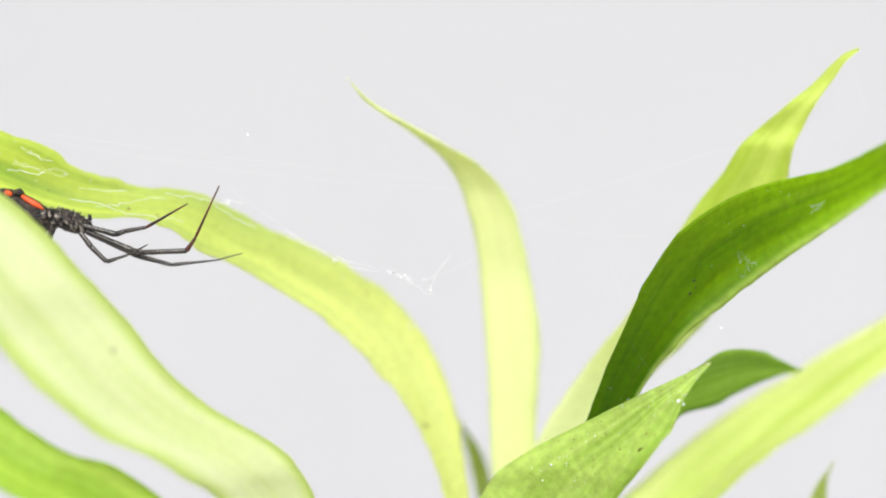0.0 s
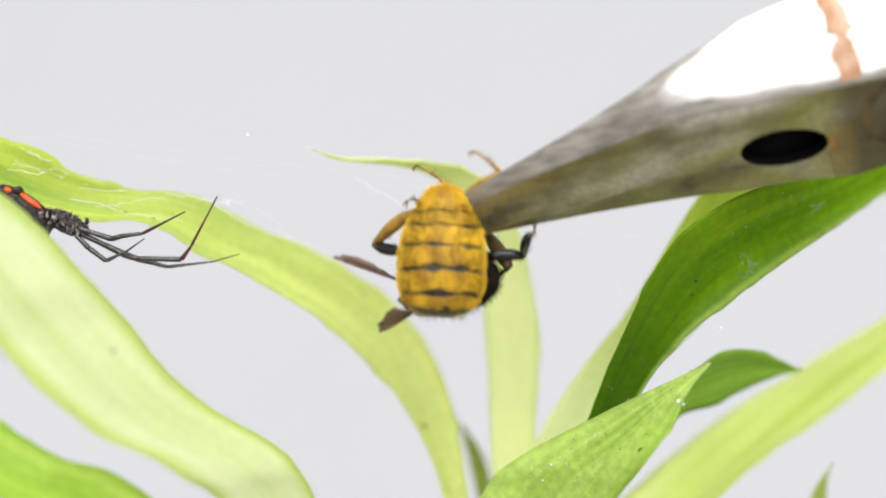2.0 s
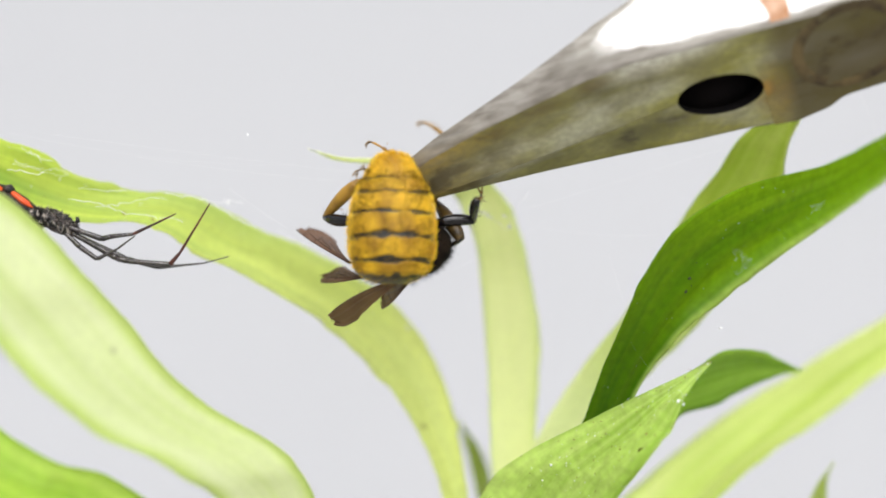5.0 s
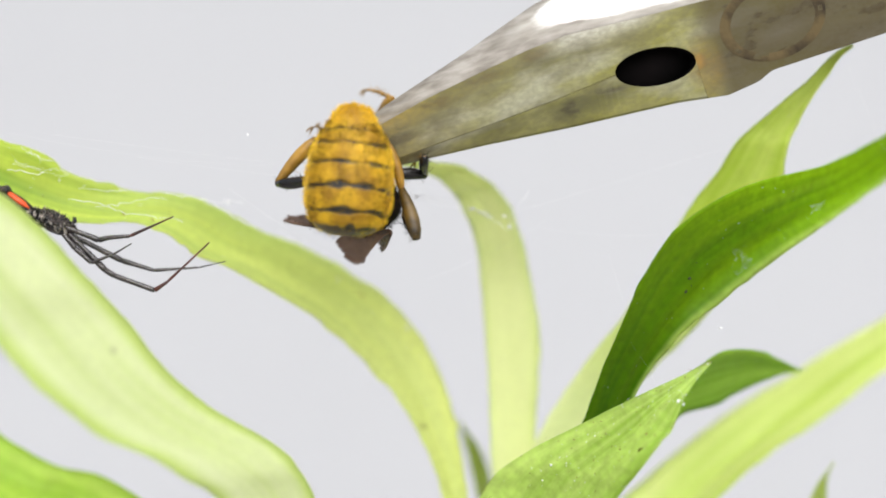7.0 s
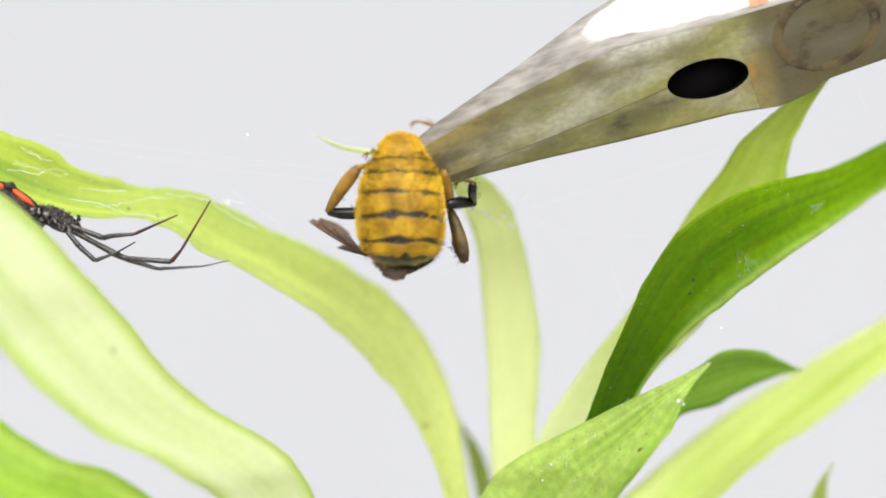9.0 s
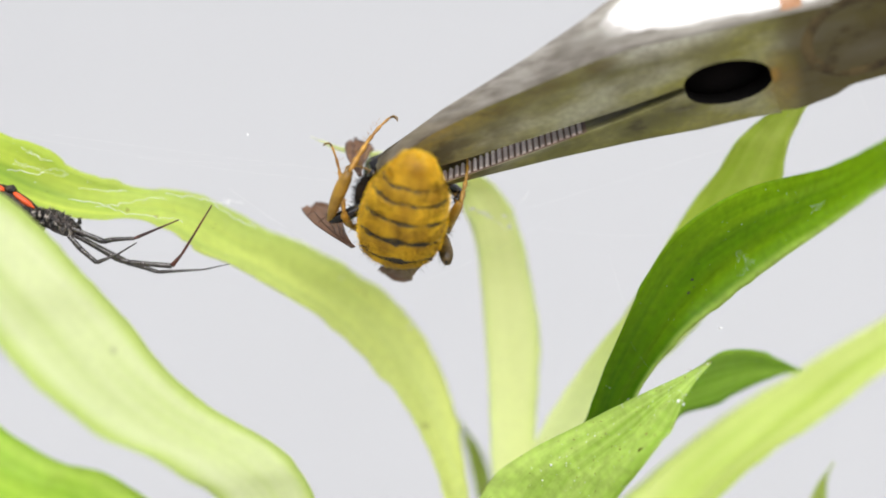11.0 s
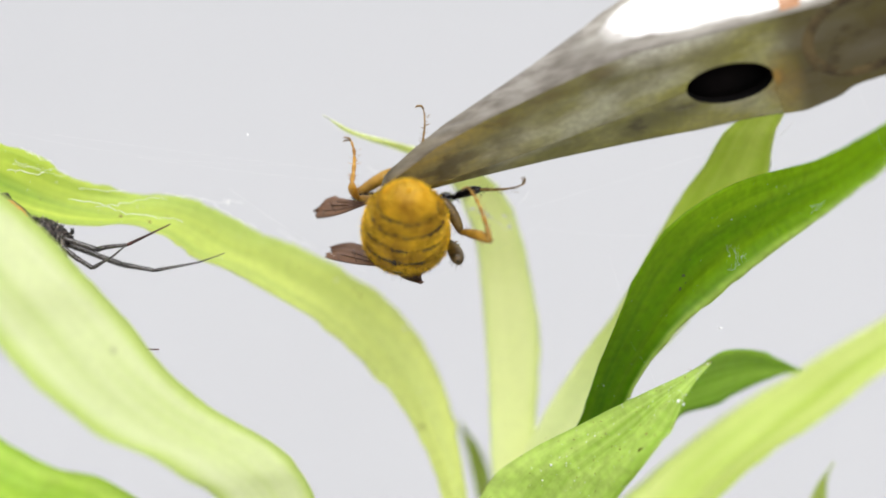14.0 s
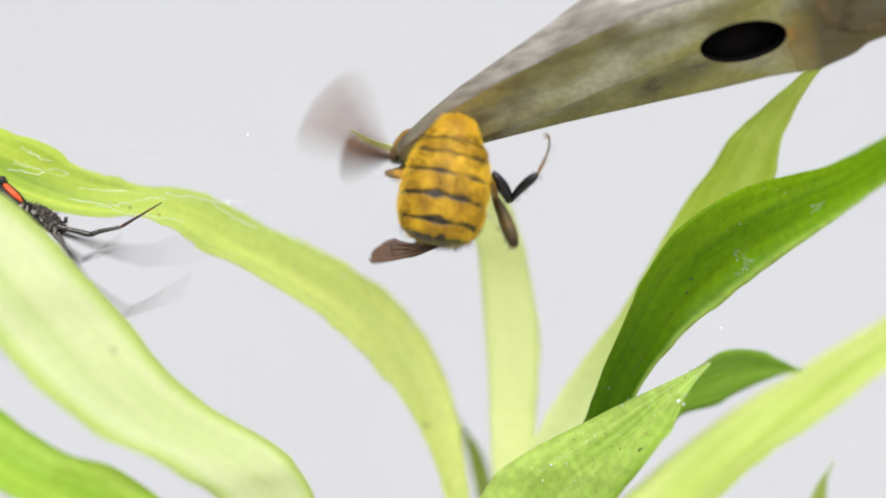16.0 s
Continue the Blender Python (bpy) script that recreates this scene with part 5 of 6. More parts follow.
def motions():
    PLIER_ROWS = [  # seconds, x, z, slope, roll, yaw
        (0, 21.7, 208, 4.86, 27, -10), (0.6, 15.2, 194.5, 5.64, 27, -10), (0.75, 9.4, 176.3, 6.68, 27, -10), (0.9, 3.74, 158.9, 7.66, 27, -10), (1.2, -2.25, 146.3, 8.35, 27, -10),
        (1.5, 2.63, 132.4, 13.1, 32, -10), (1.8, 1.42, 123.5, 14.6, 33, -10), (2, -0.8, 126.2, 14.4, 33, -10), (2.5, -3.47, 135.4, 13.4, 32, -10), (3, -3.25, 131.3, 15.1, 31, -10),
        (3.5, -2.83, 135.8, 16.4, 27, -10), (3.6, -2.97, 139.2, 16.4, 27, -10), (3.7, -0.74, 135.5, 16.9, 27, -10), (4, -1.49, 131.2, 17.1, 27, -10), (4.5, -4.37, 130.1, 17.2, 27, -10),
        (7, -14, 133.8, 18.4, 2, 2), (7.5, -12.7, 138.7, 17.6, 2, 2), (8, -16.5, 137.9, 18.5, 2, 2), (8.5, -20.3, 136.8, 18.5, 2, 2), (9, -7.73, 131.5, 19.4, 6, 0),
        (11.5, -6.87, 133.9, 14.4, 32, -10), (12, -1.69, 130.9, 17.7, 28, -10), (12.3, 0.73, 129.3, 18.3, 29, -10), (12.5, -1.78, 131.1, 18.1, 30, -10), (12.8, -2.16, 130.4, 17.6, 31, -10),
        (12.9, -3.39, 133.5, 17.5, 31, -10), (13, -4.92, 127, 17.3, 31, -10), (13.1, -6.77, 130.8, 17.1, 29, -10), (13.2, -9.18, 131.8, 17, 27, -10), (13.3, -8.21, 133.9, 16.9, 26, -10),
        (13.5, -7.5, 131.8, 17.5, 25, -10), (13.8, -7.31, 132.9, 17, 25, -10), (14, -6.5, 131.7, 17.1, 25, -10), (14.2, -7.19, 131.5, 17.1, 25, -10), (14.5, -4.9, 132.1, 16.9, 25, -10),
        (14.7, -4.43, 133.5, 17.2, 24, -10), (14.9, -3.75, 134.4, 17.6, 23, -10), (15, -3.35, 134.4, 17.8, 22, -10), (15.2, -1.67, 135.4, 17.7, 22, -10), (15.5, -1.27, 135.1, 17.8, 22, -10),
        (16, -4.77, 135.9, 17.9, 22, -10),
    ]
    BEE_ROWS = [  # seconds, x, z, roll, pitch, spin
        (0, 21.6, 200.7, 5, 0, 0), (0.6, 14.9, 188.7, 5, 0, 0), (0.75, 9.37, 172.8, 5, 0, 0), (0.9, 3.89, 156.9, 5, 0, 0), (1.2, -2, 145.2, 6, 0, 0),
        (1.5, 3.05, 131.3, 5, 0, 0), (1.8, 1.37, 122.1, 3, 0, 0), (2, -0.11, 124.6, 2, 0, 0), (2.5, -2.21, 132.5, 2, 0, 0), (3, -2.95, 128.9, 0, 0, 0),
        (3.5, -4.11, 133, 4, 0, 0), (3.7, -3.26, 133, 4, 0, 0), (4, -3.16, 128.1, 2, 0, 0), (4.5, -4.21, 128.3, 0, 0, 0), (7, -10.9, 134.1, 4, 0, 0),
        (7.5, -9.58, 137.3, 2, 0, 0), (8, -12.8, 137.6, 0, 0, 0), (8.5, -14.8, 137.1, -2, 0, 0), (9, -4.95, 130.7, 0, 0, 0), (11.5, -4, 129.2, 8, 44, 14),
        (12, -0.63, 128.5, 18, 0, 14), (12.3, 2.74, 128.2, 25, 0, 10), (12.4, 1.89, 124.8, 34, 50, 0), (12.5, 3.89, 128.7, 55, 0, -8), (12.6, 3.68, 130.1, 55, 0, -5),
        (12.7, 4.53, 127.4, 48, 0, -3), (12.8, 4.32, 126.9, 42, 0, 0), (12.9, 2.95, 131.1, 25, 0, 0), (13, 2.11, 123.9, 14, 0, 0), (13.1, 0.32, 129.1, 12, 0, 0),
        (13.2, -0.32, 130.2, 9, 0, -5), (13.3, -1.89, 133.5, -12, 0, -18), (13.4, -2.63, 130.7, -6, 0, -30), (13.5, -5.89, 127.7, 15, 0, -35), (13.6, -6, 129, 10, 12, -35),
        (13.7, -5.37, 129, 8, 16, -30), (13.8, -5.68, 129.5, 8, 42, -15), (13.9, -4.74, 128.7, 8, 58, 0), (14, -4.32, 127.9, 8, 62, 0), (14.1, -5.26, 129, 8, 60, 0),
        (14.2, -3.68, 126.7, 6, 50, 0), (14.3, -3.68, 126.7, 6, 48, 0), (14.4, -4.42, 126.6, 12, 40, 0), (14.5, -5.79, 125.7, 20, 5, 0), (14.6, -3.47, 128.2, 19, -18, 0),
        (14.7, -1.37, 128.4, 16, -20, 5), (14.8, 0.11, 130.6, 12, -25, 8), (14.9, -0.53, 130.7, 14, -20, 5), (15, -2.74, 123.9, -20, 68, 0), (15.1, -1.68, 129.1, 8, 25, 0),
        (15.2, 1.68, 133.8, 5, -12, 0), (15.3, 0.11, 134.5, 5, 0, 5), (15.4, 0.32, 131.7, 10, 5, 0), (15.5, 1.16, 126.1, 12, 72, 0), (15.6, 0.53, 126.7, 20, 78, 0),
        (15.8, 3.16, 128.5, 50, 25, 0), (15.9, 1.89, 131.3, 30, 8, 0), (16, 0.42, 132.9, 11, 0, 0),
    ]
    FORE_LEFT_ROWS = [  # seconds, root x and z, angle, tilt, twist
        (0.9, -2, -7.8, 207, 53, 60), (1.2, -2.7, -6.9, 206, 37, 60), (1.5, -4.1, -3.7, 178, 26, 71), (2, -4.2, -3.5, 161, 37, 78),
        (2.5, -4, -3.3, 158, 26, 78), (3, -4.3, -3.1, 150, 26, 78), (3.5, -4.3, -3.5, 154, 26, 76), (3.7, -4.4, -5.4, 167, 26, 66),
        (4, -4.3, -5.6, 161, 46, 66), (4.5, -4.8, -4.9, 153, 46, 66), (7, -3.9, -6, 105, 60, 78), (7.5, -3.9, -6.1, 102, 60, 78),
        (8, -4.4, -6, 100, 60, 78), (8.5, -4.3, -5.6, 97, 60, 78), (9, -3.8, -6.2, 147, 41, 70), (11.5, -5.6, -4.9, 153, 37, 53),
        (12, -4.8, -5.1, 186, 18, 53), (12.5, -1.2, -6.6, 230, 18, 46), (13, -4.3, -5.1, 191, 32, 81), (13.5, -0.1, -6.5, 184, 53, 73),
        (14, 1, -4.6, 179, 26, 60), (14.5, -4.3, -5.7, 157, 0, 60), (14.6, -7, -7.4, 130, 10, 56), (14.7, -5.6, -5.9, 136, 10, 54), (14.8, -6.6, -7.6, 124, 0, 53), (14.9, -6.2, -7.2, 122, 0, 50), (15, -4, 4.0, 91, 0, 37),
        (15.1, -6.2, -1.8, 126, 0, 40), (15.2, -6, -6, 130, 10, 44), (15.3, -4.5, 1.1, 121, 40, 44), (15.4, -6, 4.2, 105, 50, 40), (15.5, -6.3, 3.4, 103, 0, 44), (15.9, -6.1, 1.8, 164, 0, 26), (15.967, -6.1, 1.8, 96, 0, 26), (16, -6.1, 1.8, 164, 0, 26),
    ]
    HIND_LEFT_ROWS = [  # seconds, root x and z, angle, tilt, twist
        (0.9, -1.6, -8, 207, 60, 60), (1.2, -2.4, -6.8, 214, 53, 60), (9, -3.8, -6.2, 158, 60, 70), (11.5, -6.1, 4.8, 115, 46, 26),
        (12, -4.8, 0.8, 89, 18, 18), (12.4, -7.1, -4.1, 166, 18, 26), (12.467, -7.1, -4.1, 99, 18, 26), (12.5, -7.1, -4.1, 141, 18, 26),
        (12.533, -7.1, -4.1, 183, 18, 26), (12.6, -7.1, -4.1, 116, 18, 26), (13, -6.5, -0, 172, 37, 46), (13.5, -4.4, 1.6, 145, 53, 53),
        (14, -4.5, 2.1, 198, 32, 46), (14.5, -2.8, -7.4, 216, 60, 60), (15, -6.6, 0.8, 188, 66, 60), (15.5, -5.1, -3.4, 212, 38, 60),
        (15.9, -6.7, 1.7, 191, 37, 26), (15.967, -6.7, 1.7, 123, 37, 26), (16, -6.7, 1.7, 191, 37, 26),
    ]
    FORE_RIGHT_ROWS = [  # seconds, root x and z, angle, tilt, twist
        (0.9, -2.9, -9.4, 201, 18, 114), (1.2, 2.1, -7.8, 235, 18, 148), (1.5, 1.5, -6.8, 195, 46, 139), (2, 1.6, -5.8, 177, 49, 120),
        (2.5, 2.3, -5.6, 191, 46, 127), (3, 1.6, -5.5, 190, 46, 120), (3.5, 2.2, -6.8, 194, 46, 127), (3.7, 2.1, -7.4, 218, 26, 127),
        (4, 0.7, -7.2, 206, 0, 127), (4.5, 0.9, -6.8, 206, 0, 123), (7, 4.9, -6.4, 193, 49, 148), (7.5, 4.5, -6.6, 190, 49, 143),
        (8, 4.9, -7.4, 188, 49, 143), (8.5, 5.3, -6.7, 186, 49, 143), (9, 3.5, -6, 187, 46, 134), (11.5, 3.5, -5.4, 195, 49, 120),
        (12, 2.2, -5.4, 198, 57, 107), (12.5, 4.5, -4.1, 226, 60, 78), (13, -0.1, -7.1, 192, 49, 53), (13.5, 3.9, -5.1, 198, 60, 78),
        (14, 1.6, -4.5, 179, 53, 73), (14.5, 1.6, -7.8, 126, 48, 24), (14.6, 0.5, -7, 118, 40, 30), (14.8, 0, -7, 118, 40, 30), (14.9, -0.5, -7, 115, 40, 30), (15, 1, -4.5, 125, 50, 40),
        (15.1, -0.5, -6.5, 112, 40, 30), (15.2, -0.5, -6.5, 112, 40, 30), (15.3, 0.5, -6.5, 170, 52, 50),
        (15.5, -0.1, -5.4, 176, 44, 73), (16, 0.4, -7.2, 200, 32, 53),
    ]
    HIND_RIGHT_ROWS = [  # seconds, root x and z, angle, tilt, twist
        (0.9, -0.8, -8.3, 211, 60, 37), (1.2, 2.1, -7.8, 234, 53, 37), (1.5, 1.7, -7, 199, 60, 37), (2, 0.6, -5.3, 186, 66, 53),
        (3, 0.8, -6.1, 187, 66, 53), (3.5, 1.3, -7.2, 193, 66, 53), (4, 0.7, -7.2, 204, 46, 53), (7, 5, -6.3, 228, 66, 37),
        (9, 3.5, -6.7, 199, 60, 60), (12.5, 4.5, -4.1, 233, 66, 73), (14.5, 2.1, -7, 130, 60, 26), (16, 0.4, -7.2, 202, 53, 53),
    ]
    LEG_H_ROWS = [  # seconds, then x and z of hip, knee, ankle and toe
        (0, -4.5, 0, -7.9, 0.6, -3.8, 4.3, -0.3, 5.9), (4.7, -4.5, 0, -7.9, 0.6, -3.8, 4.3, -0.3, 5.9),
        (6.7, -4.6, -1.1, -8.7, -1.7, -4.4, 3.8, -0.9, 5), (8.6, -4.6, -1.1, -8.7, -1.7, -4.4, 3.8, -0.9, 5),
        (9, -3.5, -1.2, -8.8, -1.2, -4.7, 3.7, -0.6, 4.8), (11.5, -4.7, 0, -9, -3.5, -7.4, 3, -5.3, 12),
        (12, -4.5, -0.9, -8.8, -3.1, -6.2, 3.4, -0.8, 10.3), (12.5, -5.7, 0.4, -9.4, 1.4, -7.3, 7.4, -6.3, 11.9),
        (13, -5.1, -1.5, -7.9, -0.7, -2.5, 4.9, 0.4, 12.7), (13.5, -3.2, 2.4, -5.8, 2.7, -2, 6.2, 2.3, 11.5),
        (14, -2.9, 3, -7, 2.5, -1.8, 6.4, 3.4, 10.4), (14.5, -4.8, -1.3, -9.4, -0.6, -4, 3.4, -0.6, 5.8),
        (15, 0.7, 5.7, -1.9, 10.2, 3.1, 12.2, 8.3, 12.2), (15.5, -1.9, 3.1, -3.8, 6.6, -5.4, 9.3, -1.9, 11.5),
        (16, -3.8, 2.9, -6.9, 1.7, -5.2, 4.9, -2.7, 5.7),
    ]
    LEG_A_ROWS = [  # seconds, then x and z of hip, knee, ankle and toe
        (0, 1.3, -1.1, 1.8, 1.3, 2.9, 5.2, -2.7, 10.8), (4.7, 1.3, -1.1, 1.8, 1.3, 2.9, 5.2, -2.7, 10.8),
        (6.7, 1.6, -4.6, 2.1, -2.7, 2.3, -0.8, 0.1, 4.1), (8.6, 1.6, -4.6, 2.1, -2.7, 2.3, -0.8, 0.1, 4.1),
        (9, 0.6, -4.7, 0.9, -2.8, 1.6, -0.9, -0.6, 4.2), (11.5, -5.1, -1.8, -7.9, -3.5, -9.1, -1.9, -11.2, 8.1),
        (12, -4.1, 0.5, -5.7, 0.5, -8.6, 0.2, -8.7, 8.8), (12.5, -4.6, -4, -6.5, -5.4, -11, -5.3, -16.7, -3.8),
        (13, -4.7, -0.7, -7.1, -0.1, -8.3, 1.5, -7.4, 8.3), (13.5, -3.3, 1.4, -6.5, 1.5, -6.7, 3.9, -3, 8.6),
        (14, -3.1, 2.5, -6, 2.3, -6.7, 3.6, -7.1, 9.2), (14.5, -2.5, -5.6, -5.5, -6.8, -6.8, -6.2, -5.8, -2.9),
        (15, -2.6, 2.4, -4.4, 2.2, -6.2, 1.7, -9.5, 0.5), (15.5, -4.9, 0.2, -7.1, 0.6, -8, 4, -6.2, 5.1),
        (16, -4.3, 0.6, -7, -0.1, -4.9, -0.3, -3, 0.8),
    ]
    LEG_B_ROWS = [  # seconds, then x and z of hip, knee, ankle and toe
        (0, 1.6, 4.9, 2.2, 6.5, 6.7, 9.6, 3.9, 13), (4.7, 1.6, 4.9, 2.2, 6.5, 6.7, 9.6, 3.9, 13),
        (6.7, 1.6, 5.8, 2.1, 7.4, 3.8, 9.2, 0.5, 11.2), (8.6, 1.6, 5.8, 2.1, 7.4, 3.8, 9.2, 0.5, 11.2),
        (9, 1.6, 4.8, 2.2, 6.7, 4.7, 8.4, 1.6, 10.6), (11.5, 3.7, -3.1, 5.5, -4.3, 6.2, -0.1, 7.5, 6.3),
        (12, 4.1, -4.1, 6.3, -5.8, 6.2, 0.2, 6.4, 6.2), (12.5, 1.5, -1, 2, 1, 1.5, 3, 0.5, 5),
        (13, 1.5, -1, 2, 1, 1.5, 3, 0.5, 5), (13.5, 7.7, -3, 10.8, -2.1, 10.6, 2.2, 6.8, 7.2),
        (14, 3.7, 3.4, 7.4, -1.6, 9.5, -0.5, 6.8, 5.7), (14.5, 4.5, -1.6, 8, -1.6, 8.8, 3.8, 6.6, 9.9),
        (15, 3.6, -1.2, 5.4, -2.6, 9.4, 2.1, 12.4, 8.6), (15.5, 4.1, 3.1, 4.7, 5.8, 3.1, 9.2, 3.3, 11.6),
        (16, 1.5, -1, 2, 1, 1.5, 3, 0.5, 5),
    ]
    LEG_C_ROWS = [  # seconds, then x and z of hip, knee, ankle and toe
        (0, -0.9, 3.7, -1.8, 4.7, -2.5, 5.7, -4.1, 6.4), (4.7, -0.9, 3.7, -1.8, 4.7, -2.5, 5.7, -4.1, 6.4),
        (6.7, -1.3, 2.1, -2.4, 3.6, -3.6, 4.7, -5.1, 5.7), (8.6, -1.3, 2.1, -2.4, 3.6, -3.6, 4.7, -5.1, 5.7),
        (9, -0.9, 3.5, -1.9, 4.5, -2.7, 5.4, -3.8, 6.3), (11.5, -3.6, 1, -5.6, 1.8, -4.8, 2.8, -8.6, 3.6),
        (12, -4.2, -1.2, -5.6, -2.9, -7.2, -3.3, -8.2, -3.1), (12.5, -5.6, -3.9, -6.9, -4, -8.7, -3.1, -11.4, -2.6),
        (13, -4.2, -1.6, -5.9, -2.2, -6.9, -1.1, -7.8, -0.7), (13.5, -3.7, 1.5, -6.5, 1.6, -8.3, 3.5, -9.7, 5),
        (14, 0.2, 5.5, -0.1, 7.7, 0.5, 9, 0.5, 14), (14.5, -2.9, -4.4, -5, -3.7, -6, -2.9, -6.5, -4.1),
        (15, -0.4, 4, -0.7, 5.9, -0.8, 7.5, 0.5, 8.3), (15.5, -4.1, -0.9, -6, -0.7, -6.8, -0.3, -6.4, -0),
        (16, -3.8, 1.3, -5.2, 1.2, -5.6, 0.2, -4.6, 0),
    ]
    LEG_D_ROWS = [  # seconds, then x and z of hip, knee, ankle and toe
        (0, 3.5, 4.9, 4.5, 2.8, 7.7, -1.4, 5.8, -3.3), (4.7, 3.5, 4.9, 4.5, 2.8, 7.7, -1.4, 5.8, -3.3),
        (6.7, 4, 3.4, 5.9, -1.8, 7.9, -7, 5.7, -4.7), (8.6, 4, 3.4, 5.9, -1.8, 7.9, -7, 5.7, -4.7),
        (9, 4.7, 3.5, 5.5, -0.8, 7.3, -7.3, 5.4, -4.7), (11.5, 2.1, -0.8, 3.2, -2.5, 5, -4.8, 3.7, -3.1),
        (12, 3.2, -2.4, 4.6, -3.8, 6.4, -5.9, 4.2, -4.1), (12.5, 2.5, -0.8, 3.6, -2.2, 5.2, -5, 4.2, -3.3),
        (13, 3.3, -0, 5, -3.2, 6.8, -6.8, 5, -5.1), (13.5, 5.5, 0.2, 7.2, -1.3, 9.6, -2.5, 10.7, -1.7),
        (14, 3.4, 0.9, 4.9, -1.3, 6.4, -3.3, 5.2, -2.1), (14.5, 3.6, -1, 5.5, -2.6, 7.2, -5.5, 7.7, -3.9),
        (15, 2, -1.6, 2.6, -3.3, 2.7, -4.3, 2.7, -3.2), (15.5, 2.3, -3.7, 4.1, -4.9, 6.3, -6.3, 10, -5.5),
        (16, 4.6, 1.3, 5.8, -0.3, 9.3, -5.8, 6.5, -3.1),
    ]
    LEG_E_ROWS = [  # seconds, then x and z of hip, knee, ankle and toe
        (0, 5.2, -0.3, 9.4, -0.1, 9.6, 2.3, 10.8, 2.5), (4.7, 5.2, -0.3, 9.4, -0.1, 9.6, 2.3, 10.8, 2.5),
        (6.7, 4.5, 0.1, 8.4, 0.4, 8.2, 2.3, 7.1, 2.6), (8.6, 4.5, 0.1, 8.4, 0.4, 8.2, 2.3, 7.1, 2.6),
        (9, 5, -0.4, 8.4, -0.1, 8.1, 2, 6.8, 3), (11.5, 2.7, 3.8, 4.9, 3.1, 4.7, 1.6, 4, 3.3),
        (12, 4.2, 2.6, 4.8, 4.3, 5.8, 5.7, 6.3, 6.6), (12.5, 3.8, 2.2, 5.5, 4.3, 4.0, 7.6, 3.6, 14.2),
        (13, 4, 0.8, 5.4, 1.8, 7.6, 3.5, 11.9, 6.1), (13.5, 7.8, -1.3, 10.9, -0.5, 13.8, 3.3, 16.2, 5.8),
        (14, 3.4, 3.4, 4.6, 3.8, 7.7, 5.2, 13, 6), (14.5, 4.6, -0, 5.4, 2.2, 5.5, 3.9, 6.7, 6.6),
        (15, 2.3, -3.4, 4.1, -7.1, 7.7, -8.8, 10.7, -5.4), (15.5, -1.2, 3.6, -0.5, 5.6, 1.2, 6.4, 2.2, 5.2),
        (16, 5.0, 2.1, 7.6, -0.6, 10.0, 3.0, 11.6, 7.6),
    ]
    SPIDER_ROWS = [  # seconds, x, z, slope
        (0, -45.7, 128.2, 0), (1, -45.7, 128.2, 0), (1.5, -45.6, 128.4, 2), (2, -46.1, 128, 5), (2.5, -46.4, 128.2, 7), (3.5, -46.8, 128.8, 8),
        (4.5, -47.1, 128.2, 6), (7, -47.6, 128.1, 5), (7.5, -47.6, 128.4, 5), (8, -48.1, 127.9, 5), (8.5, -48.6, 127.9, 5), (9, -47.1, 128.4, 6),
        (11.5, -47, 128, 6), (12, -47, 128, 6), (12.5, -47.2, 127.5, 7), (13, -46.1, 128.5, 13), (13.5, -47.4, 127.9, 9), (14, -47.9, 126.9, 8),
        (14.5, -48.5, 127.3, 9), (15, -48.1, 128.8, 18), (15.5, -47.6, 128, 12), (16, -48.7, 128.5, 13),
    ]
    still = pose(0, 0, 0)

    def between(rows, t):
        ts = [r[0] for r in rows]
        return [float(np.interp(t, ts, [r[k] for r in rows])) for k in range(1, len(rows[0]))]

    # pliers
    walk(pliers, [(t, Matrix.Translation((x * MM, -0.009, z * MM)) @ pose(0, 0, 0, 0, 0, w) @ pose(0, 0, 0, 0, -a, 0) @ pose(0, 0, 0, r)) for t, x, z, a, r, w in PLIER_ROWS])
    gape = [(0, 0), (9.2, 0), (10.6, -1.4), (11.3, -2.9), (11.5, -2.6), (11.8, -1.5), (12.0, -0.15), (12.4, 0), (16, 0)]
    walk(LOWER, [(t, pose(PIVOT[0] * MM, 0, PIVOT[1] * MM, 0, a, 0)) for t, a in gape])

    # bee
    bee.scale = (1.05, 1.05, 1.05)
    walk(bee, [(t, Matrix.Translation((x * MM, -0.012, z * MM)) @ pose(0, 0, 0, 0, r, 0) @ pose(0, 0, 0, p, 0, s)) for t, x, z, r, p, s in BEE_ROWS])
